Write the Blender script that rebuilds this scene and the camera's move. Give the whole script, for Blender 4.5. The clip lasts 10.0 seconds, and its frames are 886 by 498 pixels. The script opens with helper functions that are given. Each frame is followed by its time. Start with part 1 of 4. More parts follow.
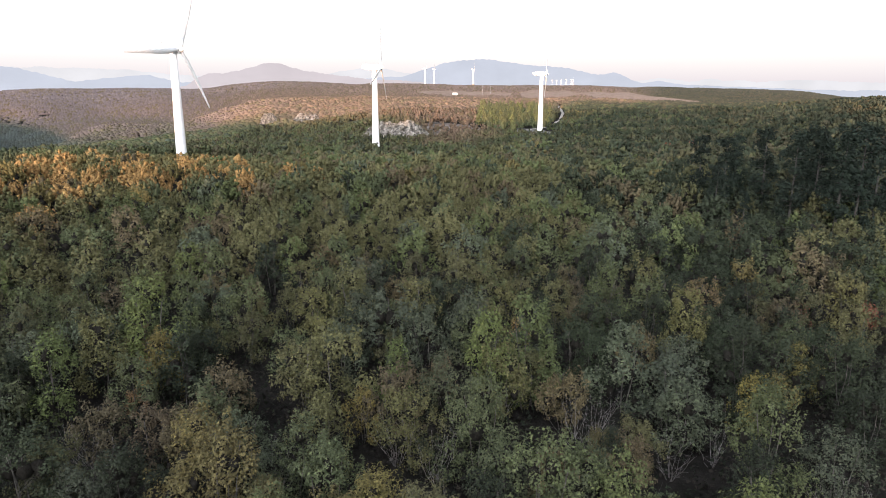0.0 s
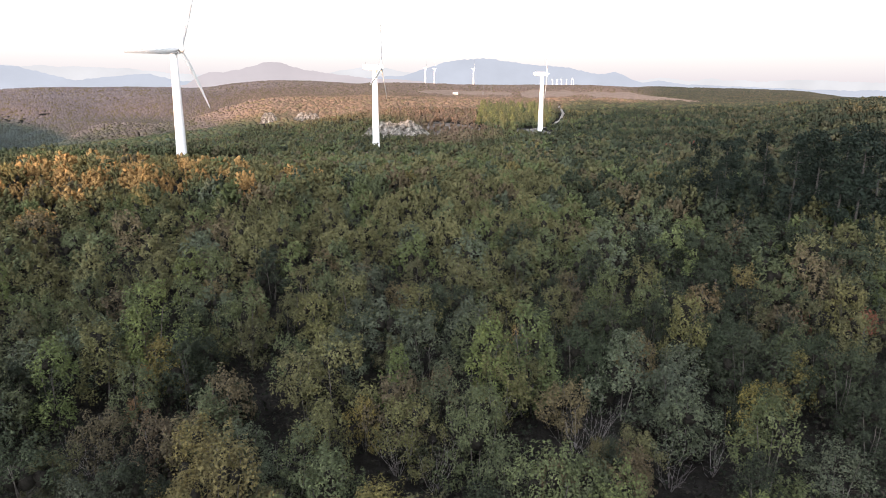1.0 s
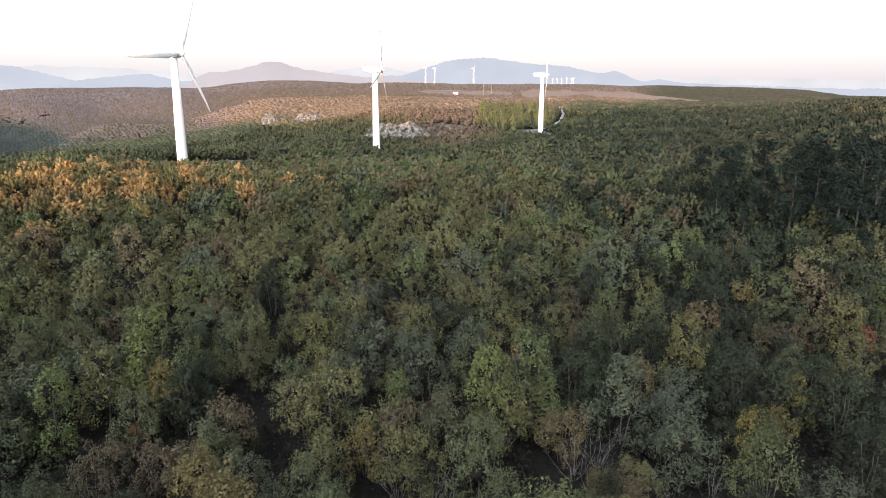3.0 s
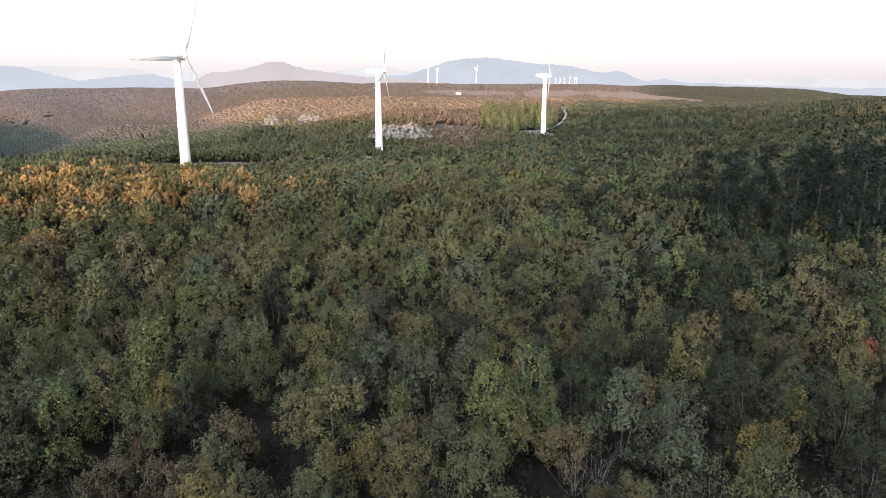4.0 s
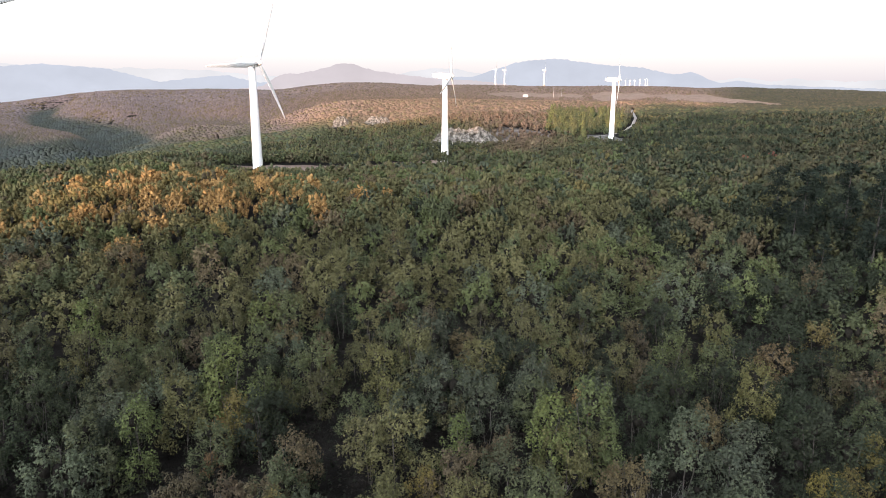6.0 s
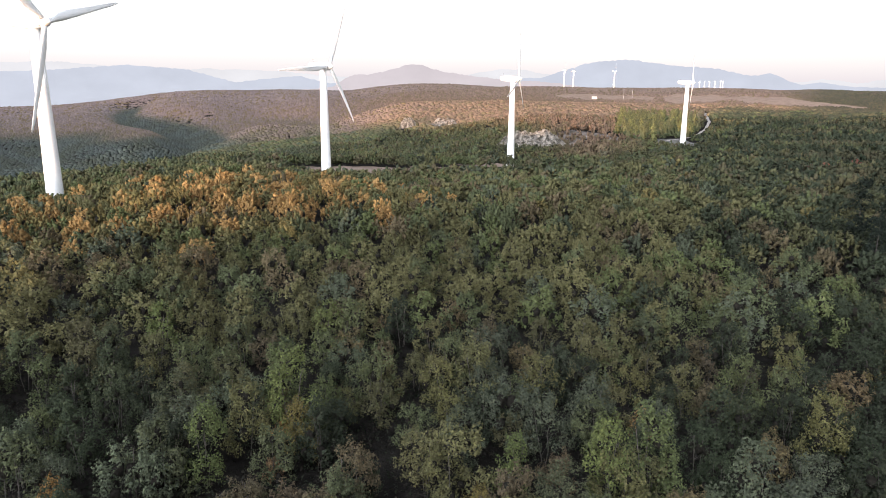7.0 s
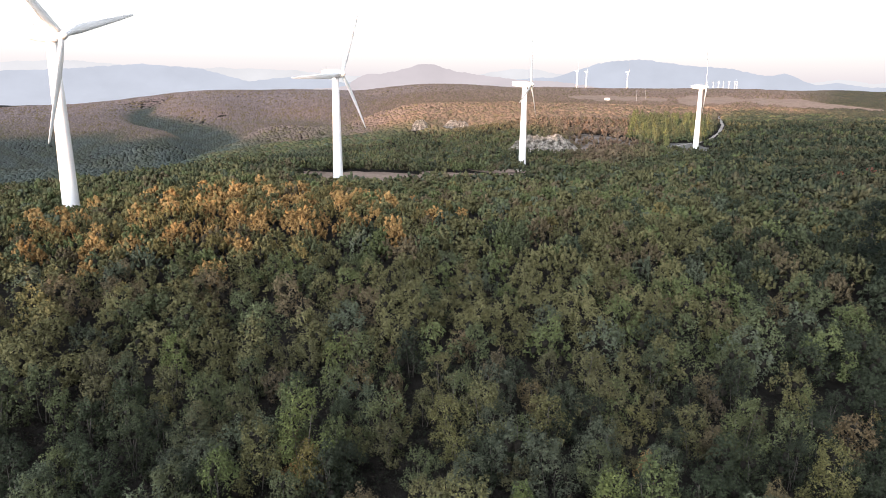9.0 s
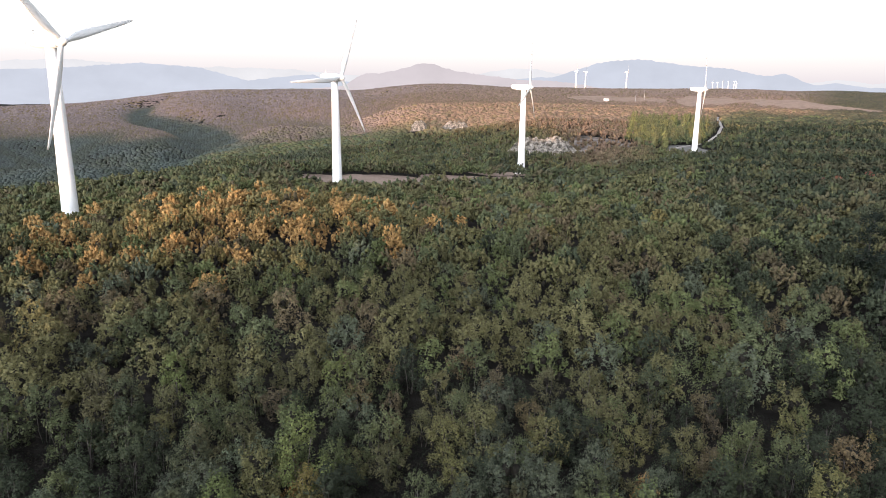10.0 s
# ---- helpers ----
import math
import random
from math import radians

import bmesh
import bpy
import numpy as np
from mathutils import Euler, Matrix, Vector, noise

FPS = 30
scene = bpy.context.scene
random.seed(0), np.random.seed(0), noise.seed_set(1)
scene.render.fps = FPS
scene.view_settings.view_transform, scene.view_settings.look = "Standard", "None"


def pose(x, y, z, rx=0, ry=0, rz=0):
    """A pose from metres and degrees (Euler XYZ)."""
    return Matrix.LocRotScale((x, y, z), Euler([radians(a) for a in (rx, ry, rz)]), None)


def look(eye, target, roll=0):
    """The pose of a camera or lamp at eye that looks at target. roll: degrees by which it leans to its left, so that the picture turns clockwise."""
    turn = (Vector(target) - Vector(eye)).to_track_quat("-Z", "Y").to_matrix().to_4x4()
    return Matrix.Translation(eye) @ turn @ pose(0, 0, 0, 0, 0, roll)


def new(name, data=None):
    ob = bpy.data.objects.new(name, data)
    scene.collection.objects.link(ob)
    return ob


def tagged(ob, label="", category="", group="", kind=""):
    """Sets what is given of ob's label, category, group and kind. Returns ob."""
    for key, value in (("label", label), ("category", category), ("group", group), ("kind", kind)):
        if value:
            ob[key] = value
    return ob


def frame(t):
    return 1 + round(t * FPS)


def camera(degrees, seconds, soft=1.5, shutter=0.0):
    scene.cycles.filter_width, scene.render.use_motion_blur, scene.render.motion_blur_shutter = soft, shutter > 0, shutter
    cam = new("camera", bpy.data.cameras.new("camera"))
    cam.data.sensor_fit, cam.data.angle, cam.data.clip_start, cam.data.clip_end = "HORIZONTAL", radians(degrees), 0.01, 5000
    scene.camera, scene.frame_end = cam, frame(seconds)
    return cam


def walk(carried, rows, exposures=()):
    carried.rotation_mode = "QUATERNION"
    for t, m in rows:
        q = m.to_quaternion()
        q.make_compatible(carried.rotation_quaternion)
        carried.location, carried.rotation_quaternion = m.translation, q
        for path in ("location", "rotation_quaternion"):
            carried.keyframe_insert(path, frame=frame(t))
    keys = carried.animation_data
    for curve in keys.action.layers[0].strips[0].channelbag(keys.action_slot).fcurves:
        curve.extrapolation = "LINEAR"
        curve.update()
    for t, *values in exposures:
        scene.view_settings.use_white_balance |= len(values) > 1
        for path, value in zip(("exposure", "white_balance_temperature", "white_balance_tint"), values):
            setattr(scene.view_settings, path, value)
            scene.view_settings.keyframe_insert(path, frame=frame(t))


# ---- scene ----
cam = camera(65.6, 10.0, soft=0.9)
PATH = [
    (0, (-0.234, 0.074, 17.771), (-0.232, 2.021, 17.31), 0.1),
    (0.5, (-0.257, 0.097, 17.999), (-0.256, 2.043, 17.538), 0.1),
    (1, (-0.272, 0.135, 18.23), (-0.27, 2.081, 17.767), 0.2),
    (1.5, (-0.255, 0.185, 18.495), (-0.253, 2.131, 18.032), 0.2),
    (2, (-0.243, 0.238, 18.831), (-0.241, 2.183, 18.366), 0.1),
    (2.5, (-0.229, 0.309, 19.147), (-0.227, 2.254, 18.682), 0.1),
    (4, (-0.143, 0.324, 20.302), (-0.151, 2.268, 19.836), 0.0),
    (4.5, (-0.124, 0.309, 20.653), (-0.135, 2.254, 20.189), 0.1),
    (5, (-0.093, 0.285, 21.017), (-0.107, 2.23, 20.552), 0.1),
    (5.5, (-0.16, 0.178, 21.461), (-0.196, 2.123, 20.996), 0.1),
    (6, (-0.185, 0.281, 21.872), (-0.376, 2.217, 21.409), 0.1),
    (6.2, (-0.19, 0.3, 22.0), (-0.452, 2.229, 21.541), 0.1),
    (7.3, (-0.01, 0.35, 23.02), (-0.402, 2.257, 22.558), 0.3),
    (7.5, (-0.001, 0.35, 23.212), (-0.406, 2.254, 22.751), 0.3),
    (8, (0.016, 0.381, 23.98), (-0.392, 2.283, 23.518), 0.3),
    (8.5, (0.007, 0.399, 24.774), (-0.399, 2.302, 24.31), 0.4),
    (9, (0.046, 0.442, 25.54), (-0.36, 2.345, 25.076), 0.4),
    (9.5, (0.021, 0.494, 26.347), (-0.382, 2.397, 25.881), 0.5),
    (10, (0.025, 0.56, 27.097), (-0.378, 2.463, 26.631), 0.5),
]
walk(cam, [(t, look(eye, target, roll)) for t, eye, target, roll in PATH])

# ---- world, sun, exposure ----
SUN_AZ, SUN_EL = radians(195.0), radians(1.72)      # compass bearing of the sun (0 = +y, clockwise), height
world = bpy.data.worlds.new("dusk_sky")
scene.world = world
world.use_nodes = True
wn, wl = world.node_tree.nodes, world.node_tree.links
wn.clear()
sky = wn.new("ShaderNodeTexSky")
sky.sky_type = "NISHITA"
sky.sun_disc = False
sky.sun_elevation, sky.sun_rotation = SUN_EL + radians(3.0), SUN_AZ
sky.air_density, sky.dust_density, sky.ozone_density = 1.0, 1.5, 1.5
# thin bright haze over the clear sky: pink at the horizon, white above, brighter towards the sun
tc = wn.new("ShaderNodeTexCoord")
sep = wn.new("ShaderNodeSeparateXYZ")
wl.new(tc.outputs["Generated"], sep.inputs[0])
veil = wn.new("ShaderNodeValToRGB")
for k, (p, c) in enumerate(((0.0, (0.80, 0.74, 0.80)), (0.03, (0.92, 0.88, 0.92)), (0.08, (1.2, 1.2, 1.2)), (0.18, (1.25, 1.25, 1.27)), (0.42, (0.72, 0.755, 0.83)), (1.0, (0.52, 0.57, 0.68)))):
    e = veil.color_ramp.elements[k] if k < 2 else veil.color_ramp.elements.new(p)
    e.position, e.color = p, (*c, 1.0)
wl.new(sep.outputs["Z"], veil.inputs["Fac"])
facing = wn.new("ShaderNodeVectorMath")
facing.operation = "DOT_PRODUCT"
facing.inputs[1].default_value = (0.87 * math.sin(SUN_AZ), 0.87 * math.cos(SUN_AZ), 0.49)
wl.new(tc.outputs["Generated"], facing.inputs[0])
glow = wn.new("ShaderNodeMapRange")
glow.interpolation_type = "SMOOTHSTEP"
glow.inputs["From Min"].default_value, glow.inputs["From Max"].default_value = 0.68, 1.0
glow.inputs["To Min"].default_value, glow.inputs["To Max"].default_value = 1.0, 9.4
wl.new(facing.outputs["Value"], glow.inputs["Value"])
bg = wn.new("ShaderNodeBackground")
bg.inputs["Strength"].default_value = 0.05
bg2 = wn.new("ShaderNodeBackground")
wl.new(veil.outputs["Color"], bg2.inputs["Color"])
wl.new(glow.outputs["Result"], bg2.inputs["Strength"])
both = wn.new("ShaderNodeAddShader")
out = wn.new("ShaderNodeOutputWorld")
wl.new(sky.outputs["Color"], bg.inputs["Color"])
wl.new(bg.outputs["Background"], both.inputs[0])
wl.new(bg2.outputs["Background"], both.inputs[1])
wl.new(both.outputs[0], out.inputs["Surface"])

sun_data = bpy.data.lights.new("sun", "SUN")
sun_data.energy, sun_data.angle, sun_data.color = 8.5, radians(0.6), (1.0, 0.60, 0.36)
sun = new("sun", sun_data)
to_sun = Vector((math.sin(SUN_AZ) * math.cos(SUN_EL), math.cos(SUN_AZ) * math.cos(SUN_EL), math.sin(SUN_EL)))
sun.matrix_world = look(to_sun * 300, (0, 0, 0))
scene.view_settings.exposure = 0.0

# ---- materials ----


def shader(name, rough=0.7, metal=0.0, spec=0.3):
    m = bpy.data.materials.new(name)
    m.use_nodes = True
    b = m.node_tree.nodes["Principled BSDF"]
    b.inputs["Roughness"].default_value = rough
    b.inputs["Metallic"].default_value = metal
    b.inputs["Specular IOR Level"].default_value = spec
    return m, m.node_tree.nodes, m.node_tree.links, b


def mixed(nodes, links, kind, fac, a, b):
    """A colour mix node; fac, a, b are sockets or values."""
    n = nodes.new("ShaderNodeMix")
    n.data_type, n.blend_type = "RGBA", kind
    for socket, v in ((n.inputs[0], fac), (n.inputs[6], a), (n.inputs[7], b)):
        if isinstance(v, bpy.types.NodeSocket):
            links.new(v, socket)
        elif isinstance(v, tuple):
            socket.default_value = (*v, 1.0)
        else:
            socket.default_value = v
    return n.outputs[2]


def noise_node(nodes, links, scale, detail=4.0, coord="Object", rough=0.55):
    tc = nodes.new("ShaderNodeTexCoord")
    n = nodes.new("ShaderNodeTexNoise")
    n.inputs["Scale"].default_value, n.inputs["Detail"].default_value, n.inputs["Roughness"].default_value = scale, detail, rough
    links.new(tc.outputs[coord], n.inputs["Vector"])
    return n.outputs["Fac"]


def ramp(nodes, links, fac, stops):
    n = nodes.new("ShaderNodeValToRGB")
    e = n.color_ramp.elements
    while len(e) < len(stops):
        e.new(0.5)
    for k, (p, c) in zip(e, stops):
        k.position, k.color = p, (*c, 1.0)
    links.new(fac, n.inputs["Fac"])
    return n.outputs["Color"]


def bump(nodes, links, b, height, strength, distance):
    n = nodes.new("ShaderNodeBump")
    n.inputs["Strength"].default_value, n.inputs["Distance"].default_value = strength, distance
    links.new(height, n.inputs["Height"])
    links.new(n.outputs["Normal"], b.inputs["Normal"])


def leaf_material(name, colour=None, spread=0.24):
    """Foliage: each leaf varies; the tree's own colour is given, or comes from the mesh's tint attribute."""
    m, n, l, b = shader(name, 0.8, 0.0, 0.05)
    if colour is None:
        a = n.new("ShaderNodeAttribute")
        a.attribute_name = "tint"
        base = a.outputs["Color"]
    else:
        info = n.new("ShaderNodeObjectInfo")
        h = n.new("ShaderNodeHueSaturation")
        h.inputs["Color"].default_value = (*colour, 1.0)
        for socket, lo, hi in (("Hue", 0.49, 0.51), ("Value", 0.74, 1.1), ("Saturation", 0.85, 1.1)):
            r = n.new("ShaderNodeMapRange")
            r.inputs["To Min"].default_value, r.inputs["To Max"].default_value = lo, hi
            if socket == "Hue":
                w = n.new("ShaderNodeMath")
                w.operation = "FRACT"
                s = n.new("ShaderNodeMath")
                s.operation = "MULTIPLY"
                s.inputs[1].default_value = 7.31
                l.new(info.outputs["Random"], s.inputs[0])
                l.new(s.outputs[0], w.inputs[0])
                l.new(w.outputs[0], r.inputs["Value"])
            else:
                l.new(info.outputs["Random"], r.inputs["Value"])
            l.new(r.outputs["Result"], h.inputs[socket])
        base = h.outputs["Color"]
    geo = n.new("ShaderNodeNewGeometry")
    leafy = ramp(n, l, geo.outputs["Random Per Island"], [(0.0, (1 - spread, 1 - spread, 1 - spread)), (0.7, (1, 1, 1)), (1.0, (1 + spread * 1.3, 1 + spread * 1.25, 1 + spread * 0.7))])
    col = mixed(n, l, "MULTIPLY", 1.0, base, leafy)
    grain = noise_node(n, l, 6.0, 3.0, "Object", 0.65)
    col = mixed(n, l, "MULTIPLY", 1.0, col, ramp(n, l, grain, [(0.36, (0.72, 0.72, 0.74)), (0.5, (1.0, 1.0, 1.0)), (0.66, (1.25, 1.24, 1.15))]))
    l.new(col, b.inputs["Base Color"])
    bump(n, l, b, grain, 0.5, 0.1)
    return m


def plain(name, stops, scale=1.0, rough=0.8, metal=0.0, spec=0.3, relief=0.0, deep=0.02, coord="Object"):
    """A surface whose colour runs over the stops by noise at two scales, with fine relief."""
    m, n, l, b = shader(name, rough, metal, spec)
    f1 = noise_node(n, l, scale, 6.0, coord)
    f2 = noise_node(n, l, scale * 9.0, 4.0, coord)
    c = mixed(n, l, "OVERLAY", 0.45, ramp(n, l, f1, stops), ramp(n, l, f2, [(0.3, (0.3, 0.3, 0.3)), (0.7, (0.7, 0.7, 0.7))]))
    l.new(c, b.inputs["Base Color"])
    if relief:
        bump(n, l, b, f2, relief, deep)
    return m


FOREST = leaf_material("woodland_leaves", spread=0.10)
SPECIES = {
    "oak": (0.079, 0.089, 0.048),
    "grey": (0.071, 0.080, 0.055),
    "olive": (0.104, 0.098, 0.048),
    "russet": (0.104, 0.083, 0.051),
    # darkened oak: mostly stands in for shade near and to the right
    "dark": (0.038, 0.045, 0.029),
    "lime": (0.088, 0.101, 0.045),
    "gold": (0.126, 0.104, 0.044),
    "orange": (0.275, 0.168, 0.07),
    "red": (0.185, 0.078, 0.055),
    "pine": (0.022, 0.029, 0.023),
    # autumn browns lightened for haze; the second also warmed as by low sun
    "brown": (0.152, 0.112, 0.096),
    "sunlit_brown": (0.168, 0.115, 0.082),
    # valley woods: blue haze and shade put into the leaf colour
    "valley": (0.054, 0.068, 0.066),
    "cypress": (0.128, 0.124, 0.056),
}
LEAF = {k: leaf_material("leaves_" + k, c) for k, c in SPECIES.items()}
# near-black masses within the crowns: shade of the leaf gaps as a colour
GAP_SHADE_TONE = (0.019, 0.017, 0.014)
GAP_SHADE = plain("crown_gap_shade", [(0.3, tuple(0.7 * v for v in GAP_SHADE_TONE)), (0.7, tuple(1.3 * v for v in GAP_SHADE_TONE))], 5.0, 0.95, spec=0.05, relief=0.6, deep=0.08)
BARK = plain("bark", [(0.3, (0.04, 0.035, 0.031)), (0.7, (0.10, 0.088, 0.078))], 6.0, 0.9, relief=0.6)
PINE_BARK = plain("pine_bark", [(0.3, (0.035, 0.031, 0.028)), (0.7, (0.08, 0.072, 0.066))], 5.0, 0.9, relief=0.6)
TWIG = plain("dry_twigs", [(0.3, (0.10, 0.088, 0.084)), (0.7, (0.20, 0.178, 0.17))], 4.0, 0.9)
WHITE = plain("white_tower_paint", [(0.35, (0.76, 0.77, 0.78)), (0.7, (0.82, 0.82, 0.82))], 0.35, 0.4, spec=0.5)
GREY_STEEL = plain("grey_steel", [(0.3, (0.25, 0.26, 0.27)), (0.7, (0.35, 0.36, 0.37))], 2.0, 0.45, 0.6)
CONCRETE = plain("concrete", [(0.3, (0.36, 0.34, 0.31)), (0.7, (0.48, 0.46, 0.42))], 1.5, 0.9, relief=0.3)
PAD = plain("packed_grey_gravel", [(0.3, (0.10, 0.095, 0.088)), (0.7, (0.17, 0.16, 0.15))], 0.5, 0.95, relief=0.4)
GRAVEL = plain("pale_gravel", [(0.3, (0.24, 0.21, 0.19)), (0.7, (0.36, 0.33, 0.30))], 0.6, 0.95, relief=0.4)
SOIL = plain("dry_soil", [(0.3, (0.17, 0.128, 0.104)), (0.55, (0.24, 0.178, 0.146)), (0.75, (0.14, 0.115, 0.082))], 0.08, 0.95, spec=0.05, relief=0.5, deep=0.1)
ROCK = plain("limestone", [(0.38, (0.07, 0.062, 0.053)), (0.49, (0.19, 0.170, 0.148)), (0.66, (0.36, 0.325, 0.287))], 0.5, 0.9, relief=0.8, deep=0.3)
SCREE = plain("stony_scrub_ground", [(0.35, (0.07, 0.062, 0.05)), (0.5, (0.14, 0.115, 0.10)), (0.68, (0.24, 0.205, 0.185))], 0.12, 0.95, spec=0.05, relief=0.6, deep=0.2)
PLASTER = plain("white_plaster", [(0.3, (0.72, 0.70, 0.66)), (0.7, (0.82, 0.80, 0.77))], 1.0, 0.85)
# leaf litter taken near black: shade between the trees is put into its colour
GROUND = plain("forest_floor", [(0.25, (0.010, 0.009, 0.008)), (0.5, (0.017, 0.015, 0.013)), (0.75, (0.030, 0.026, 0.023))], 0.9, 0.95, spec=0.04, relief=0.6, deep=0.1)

# ---- lie of the land: cross-sections by compass bearing ----
RADII = np.array([0, 40, 80, 130, 170, 210, 290, 390, 530, 670, 900, 1090, 1210, 1700, 2400, 3400, 4900.0])
SECTIONS = [  # bearing in degrees, ground height at each distance
    (-60, (1.8, 2.0, 2.0, 1, -3, -8, -20, -44, -70, -80, -80, -72, -66, -60, -70, -80, -90)),
    (-42, (1.8, 1.8, 1.7, -0.8, -3.6, -6.5, -15, -42, -66, -64, -50, -42, -36, -27, -60, -80, -90)),
    (-29, (1.8, 1.8, 1.5, 1.4, -0.7, -3.5, -9, -20, -37, -38, -29, -20, -13, 9, -20, -60, -90)),
    (-20, (1.8, 1.7, 1.4, 0.4, -3, -7.8, -11, -19.5, -32, -28, -14, -6, -2, 10, -10, -60, -90)),
    (-13, (1.8, 1.6, 1.2, -0.8, -3.5, -7, -11.3, -18, -22, -14, 0, 6, 10, 24, 0, -50, -90)),
    (-3, (1.8, 1.6, 0.8, -1.5, -4, -7, -11.8, -12.5, -7, -3, 2, 3, 13, 15, 15, -20, -90)),
    (9, (1.8, 1.5, 0.4, -1.5, -3.5, -5.5, -8.7, -12.2, -9.5, -3, 0, 0, 10, 15, 15, 8, -60)),
    (22, (1.8, 1.3, -0.2, -1, -3, -5, -9, -8, -4, -1, -4, -6, -1, 0, 9, 2, -60)),
    (33, (1.8, 1.2, -0.4, -1, -2, -2, 1, 5, 7.5, 5, 0, -6, -9, -12, -16, -40, -70)),
    (48, (1.8, 1.4, 0.0, 0, 1, 3, 6, 9, 11, 9, 2, -6, -9, -12, -16, -40, -70)),
]
RAVINES = [(-31, 860, -35.5, 1550, 36, 46), (-34, 760, -43, 1000, 32, 52), (-40, 600, -46, 900, 28, 60), (-22, 780, -26, 1300, 16, 55)]  # from, to, depth, half width


def hermite(xs, ys, x):
    xs, ys = np.asarray(xs, float), np.asarray(ys, float)
    d = np.gradient(ys, xs)
    i = np.clip(np.searchsorted(xs, x) - 1, 0, len(xs) - 2)
    h = xs[i + 1] - xs[i]
    s = np.clip((x - xs[i]) / h, 0, 1)
    return ((2 * s**3 - 3 * s**2 + 1) * ys[i] + (s**3 - 2 * s**2 + s) * h * d[i] + (3 * s**2 - 2 * s**3) * ys[i + 1] + (s**3 - s**2) * h * d[i + 1])


def smooth(a, b, x):
    s = np.clip((x - a) / (b - a), 0, 1)
    return s * s * (3 - 2 * s)


def waves(x, y, length, seed):
    """Cheap smooth unevenness, about -1 to 1."""
    k = 2 * math.pi / length
    rng = np.random.RandomState(seed)
    total = 0
    for _ in range(6):
        a, p, q = rng.uniform(0, 2 * math.pi), rng.uniform(0, 2 * math.pi), rng.uniform(0.6, 1.7)
        total = total + np.sin(k * q * (x * math.cos(a) + y * math.sin(a)) + p)
    return total / 3.2


def land(x, y):
    x, y = np.asarray(x, float), np.asarray(y, float)
    r, az = np.hypot(x, y), np.degrees(np.arctan2(x, y))
    zs = np.array([hermite(RADII, h, r) for _, h in SECTIONS])
    angles = np.array([a for a, _ in SECTIONS], float)
    i = np.clip(np.searchsorted(angles, az) - 1, 0, len(angles) - 2)
    s = np.clip((az - angles[i]) / (angles[i + 1] - angles[i]), 0, 1)
    s = s * s * (3 - 2 * s)
    zi = np.take_along_axis(zs, i[None, ...], 0)[0]
    zj = np.take_along_axis(zs, (i + 1)[None, ...], 0)[0]
    front = zi * (1 - s) + zj * s
    # unseen wooded ridge added behind, shaped to keep the last sun off the plateau
    sx, sy = -math.sin(SUN_AZ), -math.cos(SUN_AZ)
    along, across = x * sx + y * sy, x * sy - y * sx
    crest = 7 - 3 * smooth(-100, -320, across) + 14 * smooth(-62, -5, across) - 4.5 * smooth(60, 110, across)
    back = 1.8 + (crest - 1.8) * smooth(-20, -190, along) - 30 * smooth(-420, -2500, along)
    w = np.maximum(smooth(55, 85, np.abs(az + 0)), 0) * smooth(5, 40, r)
    z = front * (1 - w) + back * w
    z = z - ravine_depth(x, y)
    rough = smooth(30, 400, r)
    z = z + 0.25 * waves(x, y, 17, 3) + rough * (1.1 * waves(x, y, 90, 5) + 3.5 * smooth(500, 1300, r) * waves(x, y, 420, 8))
    return z


def ravine_depth(x, y):
    z = np.zeros(np.shape(x))
    for a0, r0, a1, r1, deep, wide in RAVINES:
        ax, ay, bx, by = r0 * math.sin(radians(a0)), r0 * math.cos(radians(a0)), r1 * math.sin(radians(a1)), r1 * math.cos(radians(a1))
        t = np.clip(((x - ax) * (bx - ax) + (y - ay) * (by - ay)) / ((bx - ax) ** 2 + (by - ay) ** 2), 0, 1)
        d = np.hypot(x - ax - t * (bx - ax) - 30 * np.sin(t * 7), y - ay - t * (by - ay))
        z = z + deep * (1 - 0.5 * t) * np.exp(-((d / wide) ** 2))
    return z


def link_mesh(name, verts, faces, mat, smooth_faces=False):
    me = bpy.data.meshes.new(name)
    me.from_pydata(verts, [], faces)
    me.materials.append(mat)
    if smooth_faces:
        me.polygons.foreach_set("use_smooth", [True] * len(me.polygons))
    me.update()
    return me


def part(name, bm, mat, parent=None, label=""):
    """Links a bmesh as one mesh object under a thing or a part."""
    me = bpy.data.meshes.new(name)
    bm.to_mesh(me)
    bm.free()
    me.materials.append(mat)
    ob = new(name, me)
    if parent:
        ob.parent = parent
    return tagged(ob, label)


def thing(name, place, label, category, group="", turn=0.0):
    ob = new(name)
    ob.matrix_basis = pose(*place, 0, 0, turn)
    ob.empty_display_size = 0.3
    return tagged(ob, label, category, group)


# ground: one sheet to the horizon
rings = np.concatenate([np.linspace(0.5, 12, 5), np.geomspace(16, 4900, 210)])
angs = np.radians(np.concatenate([np.arange(-56, 56, 0.7), np.arange(56, 304, 3.1)]))
rr, aa = np.meshgrid(rings, angs, indexing="ij")
gx, gy = rr * np.sin(aa), rr * np.cos(aa)
gz = land(gx, gy) - 2.0 * smooth(600, 1000, rr)   # the sheet is coarse far off and stays below the woods
na = len(angs)
verts = np.stack([gx, gy, gz], -1).reshape(-1, 3).tolist()
faces = [(i * na + j, i * na + (j + 1) % na, (i + 1) * na + (j + 1) % na, (i + 1) * na + j) for i in range(len(rings) - 1) for j in range(na)]
faces.append(tuple(range(na))[::-1])
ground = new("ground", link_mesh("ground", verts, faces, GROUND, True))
tagged(ground, "forest floor of leaf litter, darkened as if in shade, rolling over the hills", "ground", kind="structure")

